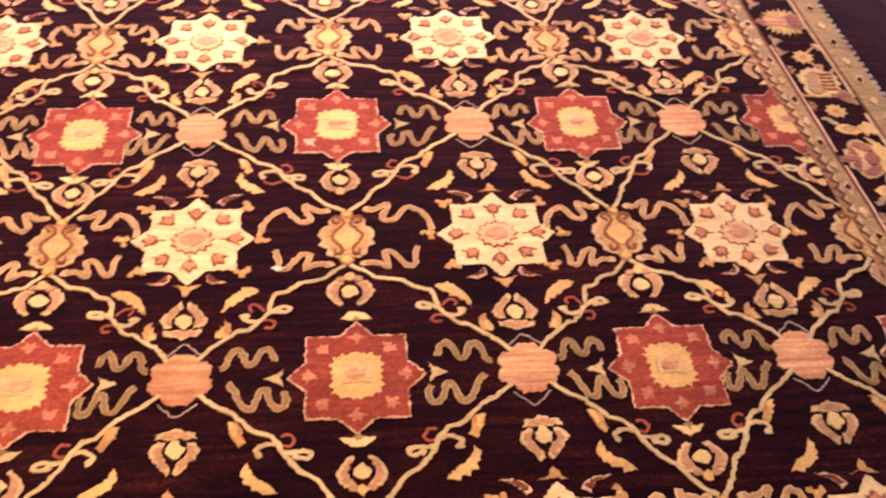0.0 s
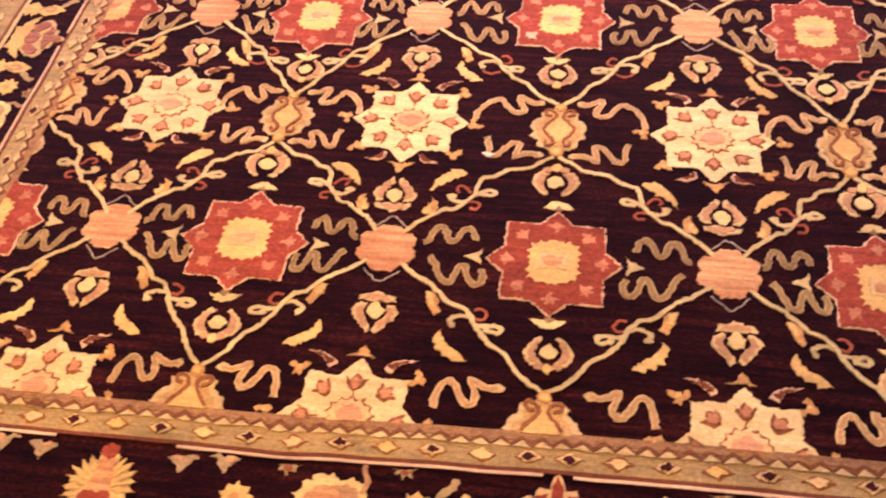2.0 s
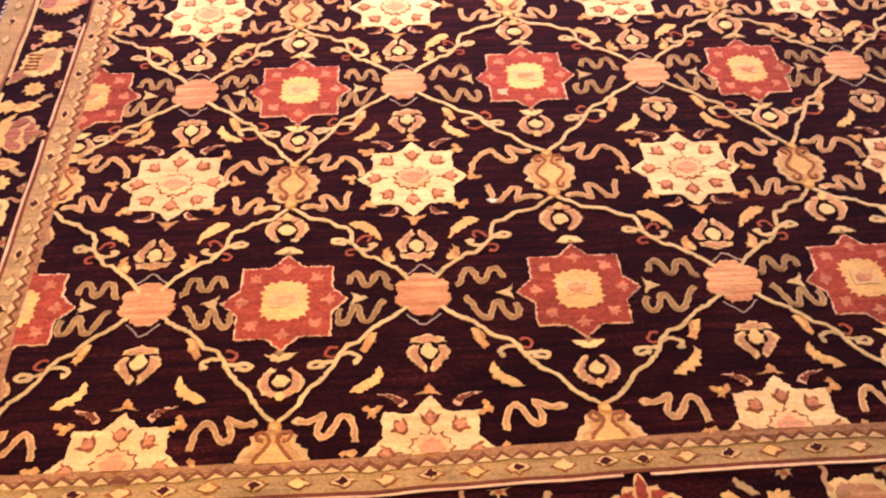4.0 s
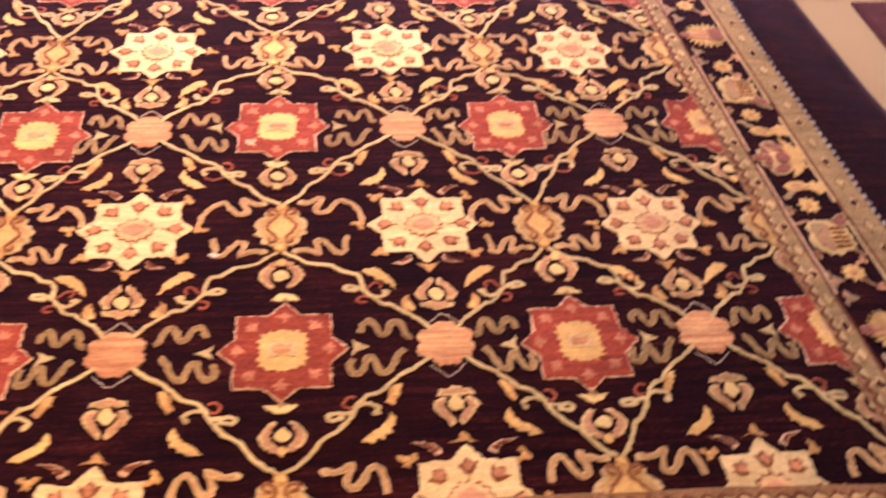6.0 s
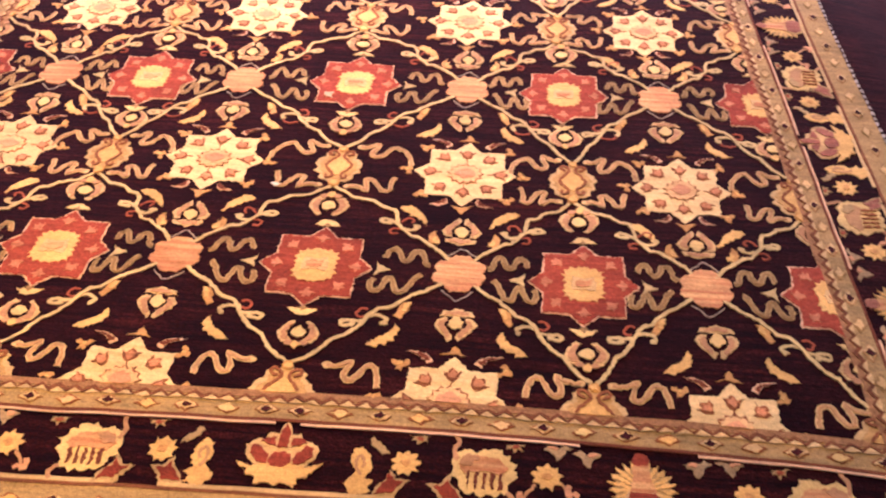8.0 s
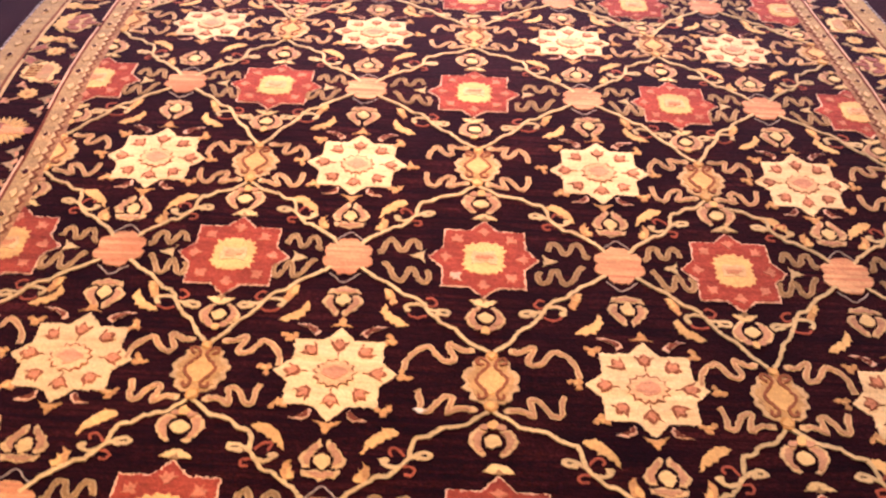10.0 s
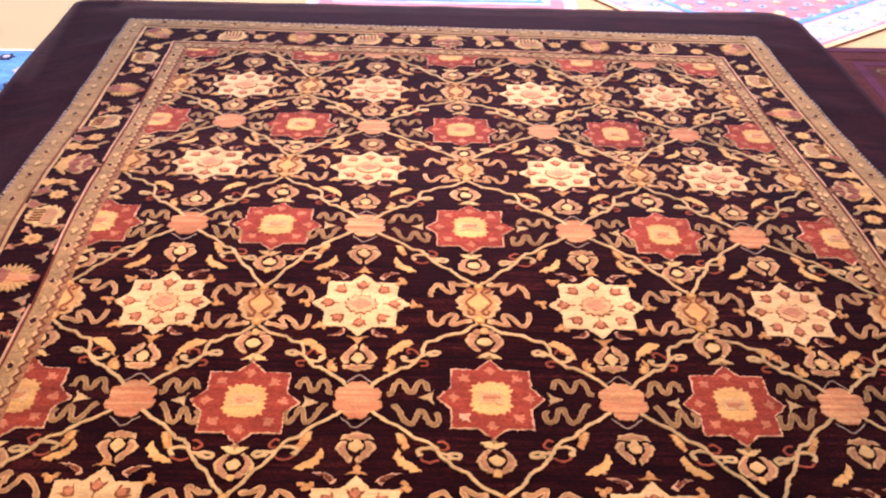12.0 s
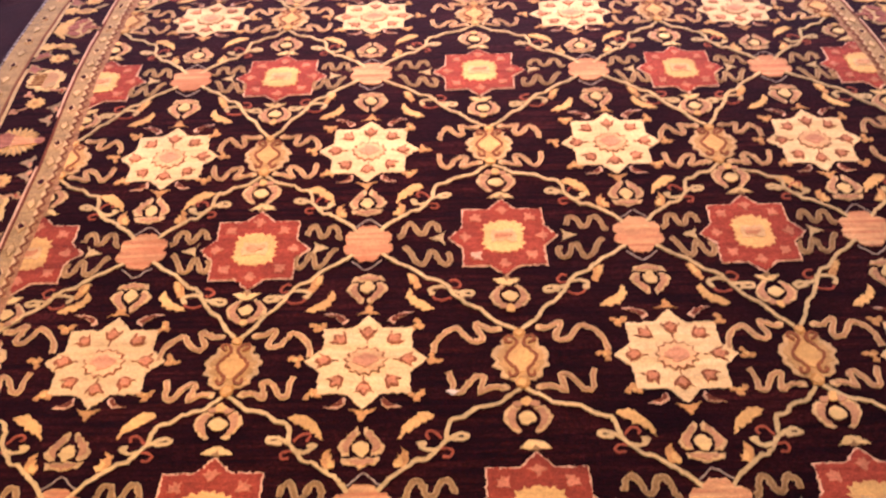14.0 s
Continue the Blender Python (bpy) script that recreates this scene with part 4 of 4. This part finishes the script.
for side in range(4):
    figs = FIGURES[side]
    # near side in full dye; the others muted, cooler light partly in the colour
    dye, leaf_dye = (RED, RUSSET_RED) if side == 0 else (MUTED_ROSE, MUTED_ROSE)
    for w, kind in figs:
        p, rot = along(side, to_s(side, w), MID - (0.003 if kind == "l" else 0))
        if kind == "c":
            flip = -1 if (w, kind) != figs[0] and figs[figs.index((w, kind)) - 1][1] == "l" else 1
            b_comb(p, rot, rug, flip, (ORANGE, TAN_PINK, BROWN_RED) if side == 0 else (TAN, KHAKI_LIGHT, SEPIA))
            b_stalk(p, rot, rug, flip)
        elif kind == "l":
            b_lotus(p, rot, rug, dye)
        else:
            b_sun(p, rot, rug, dye)
    turn = 1 if side in (0, 3) else -1
    for (w0, k0), (w1, k1) in zip(figs, figs[1:]):
        span = w1 - w0
        comb_first = k0 == "c"
        other = k1 if comb_first else k0

        def at(f, d):
            f = f if comb_first else 1 - f
            return along(side, to_s(side, w0 + span * f), d)
        mx = (1 if comb_first else -1) * turn
        tight = abs(span) < 0.265
        if other == "l":
            p, r = at(0.385, MID - 0.006)
            b_rosette(p, r, rug)
            p, r = at(0.18, MID + 0.038)
            b_redleaf(p, r, rug, mx, leaf_dye)
            if not tight:
                p, r = at(0.445, MID + 0.036)
                b_redleaf(p, r, rug, -mx, leaf_dye)
            p, r = at(0.61, MID + 0.010)
            b_paisley(p, r, rug, mx)
            p, r = at(0.32, 0.074)
            b_bloom(p, r, rug)
            p, r = at(0.52, MID - 0.034)
            b_sprig(p, r, rug, mx)
        else:
            p, r = at(0.20, 0.077)
            b_bloom(p, r, rug)
            p, r = at(0.40, MID - 0.002)
            b_rosette(p, r, rug)
            b_twigs(p, r, rug, -mx)
            p, r = at(0.48, 0.074)
            b_greyleaf(p, r, rug, mx)
            p, r = at(0.67, 0.080)
            b_greyleaf(p, r, rug, -mx)
for side in range(4):
    for corner, w, turn in ((-MID, FIGURES[side][0][0], 1), (side_length(side) + MID, FIGURES[side][-1][0], -1)):
        comb = to_s(side, w)
        for f, d, kind in ((0.56, MID - 0.020, b_rosette), (0.66, MID + 0.036, b_sprig), (0.42, MID + 0.034, b_greyleaf), (0.40, 0.082, b_sprig)):
            p, r = along(side, corner + (comb - corner) * f, d)
            if kind is b_rosette:
                kind(p, r, rug)
            else:
                kind(p, r, rug, turn)
for i, (a, b) in enumerate(((0, 0), (1, 0), (1, 1), (0, 1))):
    sa, sb = (1 if a else -1), (1 if b else -1)
    p = border_map(FIELD_W * a + sa * MID, FIELD_H * b + sb * MID)
    b_sun(p, math.atan2(-sb, -sa) - math.pi / 2, rug, MUTED_ROSE)


# ---- rugs lying round it ----
NAVY = wool("navy_wool", (0.022, 0.022, 0.060), 0.3, 0.3)
BLUE = wool("bright_blue_wool", (0.10, 0.27, 0.58), 0.35, 0.25, (0.20, 0.40, 0.66))
LILAC = wool("lilac_wool", (0.50, 0.42, 0.50), 0.3, 0.2)
ROSEPINK = wool("rose_pink_wool", (0.56, 0.22, 0.26), 0.3, 0.2)
RUST = wool("rust_wool", (0.10, 0.028, 0.024), 0.3, 0.2)
DUN = wool("dun_wool", (0.20, 0.13, 0.085), 0.3, 0.2)
PLUM = wool("plum_wool", (0.10, 0.025, 0.06), 0.3, 0.2)
MAROON = wool("maroon_wool", (0.085, 0.020, 0.020), 0.35, 0.3)


def side_rug(label, corner, deg, length, width, body, bands, figure_mats, pitch, fringe=None, margin=None):
    """A thin rug: body, frame bands (inset, width, material), rows of small figures."""
    thing = new("rug")
    thing.location = (corner[0], corner[1], FLOOR_Z)
    thing.rotation_euler = (0, 0, radians(deg))
    tagged(thing, label, "rug")

    def flat(name, outline, z0, z1, mat):
        bm = bmesh.new()
        lo = [bm.verts.new((x, y, z0)) for x, y in outline]
        hi = [bm.verts.new((x, y, z1)) for x, y in outline]
        bm.faces.new(hi)
        k = len(lo)
        for i in range(k):
            bm.faces.new((lo[i], lo[(i + 1) % k], hi[(i + 1) % k], hi[i]))
        ob = finish(name, bm, [mat])
        ob.parent = thing
        ob.location = (0, 0, 0)
        return ob

    def rect(x0, y0, x1, y1):
        return [(x0, y0), (x1, y0), (x1, y1), (x0, y1)]

    def wavy(x0, y0, x1, y1):
        pts = densify(rect(x0, y0, x1, y1), 0.05)
        return [(x + 0.006 * noise.noise((x * 5, y * 5, length)), y + 0.006 * noise.noise((x * 5, y * 5, width))) for x, y in pts]
    flat("rug_cloth", wavy(0, 0, length, width), 0.0, 0.007, body)
    for inset, w, mat in bands:
        a, b = inset, inset + w
        for r in (rect(a, a, length - a, b), rect(a, width - b, length - a, width - a), rect(a, b, b, width - b), rect(length - b, b, length - a, width - b)):
            flat("border_band", r, 0.006, 0.0085, mat)
    inner = margin or max([i + w for i, w, _ in bands] or [0]) + 0.05
    rng = random.Random(int(length * 100))
    nx, ny = max(1, int((length - 2 * inner) / pitch)), max(1, int((width - 2 * inner) / pitch))
    for i in range(nx + 1):
        for j in range(ny + 1):
            x, y = inner + (length - 2 * inner) * i / nx, inner + (width - 2 * inner) * j / ny
            r = pitch * rng.uniform(0.22, 0.36)
            flat("medallion", toothed(x, y, r * 0.7, r, 6), 0.006, 0.0092, figure_mats[(i * 2 + j) % len(figure_mats)])
            flat("medallion_heart", oval(x, y, r * 0.4, r * 0.4, 8), 0.008, 0.0104, figure_mats[(i * 2 + j + 1) % len(figure_mats)])
    for x0, y0, x1, y1 in fringe or ():
        bm = bmesh.new()
        n = int(math.hypot(x1 - x0, y1 - y0) / 0.008)
        dx, dy = (x1 - x0) / n, (y1 - y0) / n
        d = math.hypot(dx, dy)
        ux, uy = dy / d, -dx / d
        for i in range(n):
            bx, by = x0 + dx * i, y0 + dy * i
            out = rng.uniform(0.010, 0.018)
            sx, sy = rng.uniform(-0.004, 0.004), rng.uniform(-0.004, 0.004)
            q = [(bx, by, 0.001), (bx + dx * 0.6, by + dy * 0.6, 0.001), (bx + ux * out + sx + dx * 0.4, by + uy * out + sy, 0.001), (bx + ux * out + sx, by + uy * out + sy, 0.001)]
            lo = [bm.verts.new(p) for p in q]
            hi = [bm.verts.new((p[0], p[1], 0.005)) for p in q]
            bm.faces.new(hi)
            for k in range(4):
                bm.faces.new((lo[k], lo[(k + 1) % 4], hi[(k + 1) % 4], hi[k]))
        ob = finish("fringe", bm, [STITCH])
        ob.parent = thing
        tagged(ob, "short ivory fringe", kind="stuff")
    return thing


side_rug("maroon rug with rose and khaki borders on the carpet", (1.500, -0.75), 0, 1.5, 1.91, MAROON,
         ((0.012, 0.048, RUST), (0.066, 0.05, DUN), (0.126, 0.10, NAVY), (0.236, 0.04, DUN)), (RUST, DUN, NAVY), 0.16)
side_rug("brown-red patterned rug with ivory fringe on the carpet", (1.20, 1.205), 0, 1.9, 1.26, MAROON,
         ((0.01, 0.03, PLUM), (0.05, 0.06, MAROON), (0.13, 0.03, PLUM)), (RUST, NAVY, PLUM, DUN), 0.075, ((0.05, 0.0, 1.85, 0.0),))
side_rug("pale pink and blue patterned rug with cream edging", (0.99, 2.245), 35.5, 1.5, 2.2, ROSEPINK,
         ((0.0, 0.022, CREAM), (0.022, 0.018, ROSEPINK), (0.04, 0.15, LILAC), (0.2, 0.03, BLUE)), (BLUE, CREAM, LILAC), 0.08, margin=0.07)
side_rug("pale lilac and blue patterned rug on the carpet", (-0.62, 2.735), 0, 1.05, 1.7, LILAC,
         ((0.0, 0.02, WHITE), (0.05, 0.05, ROSEPINK), (0.13, 0.02, BLUE)), (BLUE, WHITE, ROSEPINK), 0.10)
side_rug("bright blue runner with ivory ends on the carpet", (-3.45, 1.990), 0, 2.03, 0.345, BLUE,
         ((0.0, 0.014, WHITE),), (LILAC, BLUE, NAVY), 0.085)
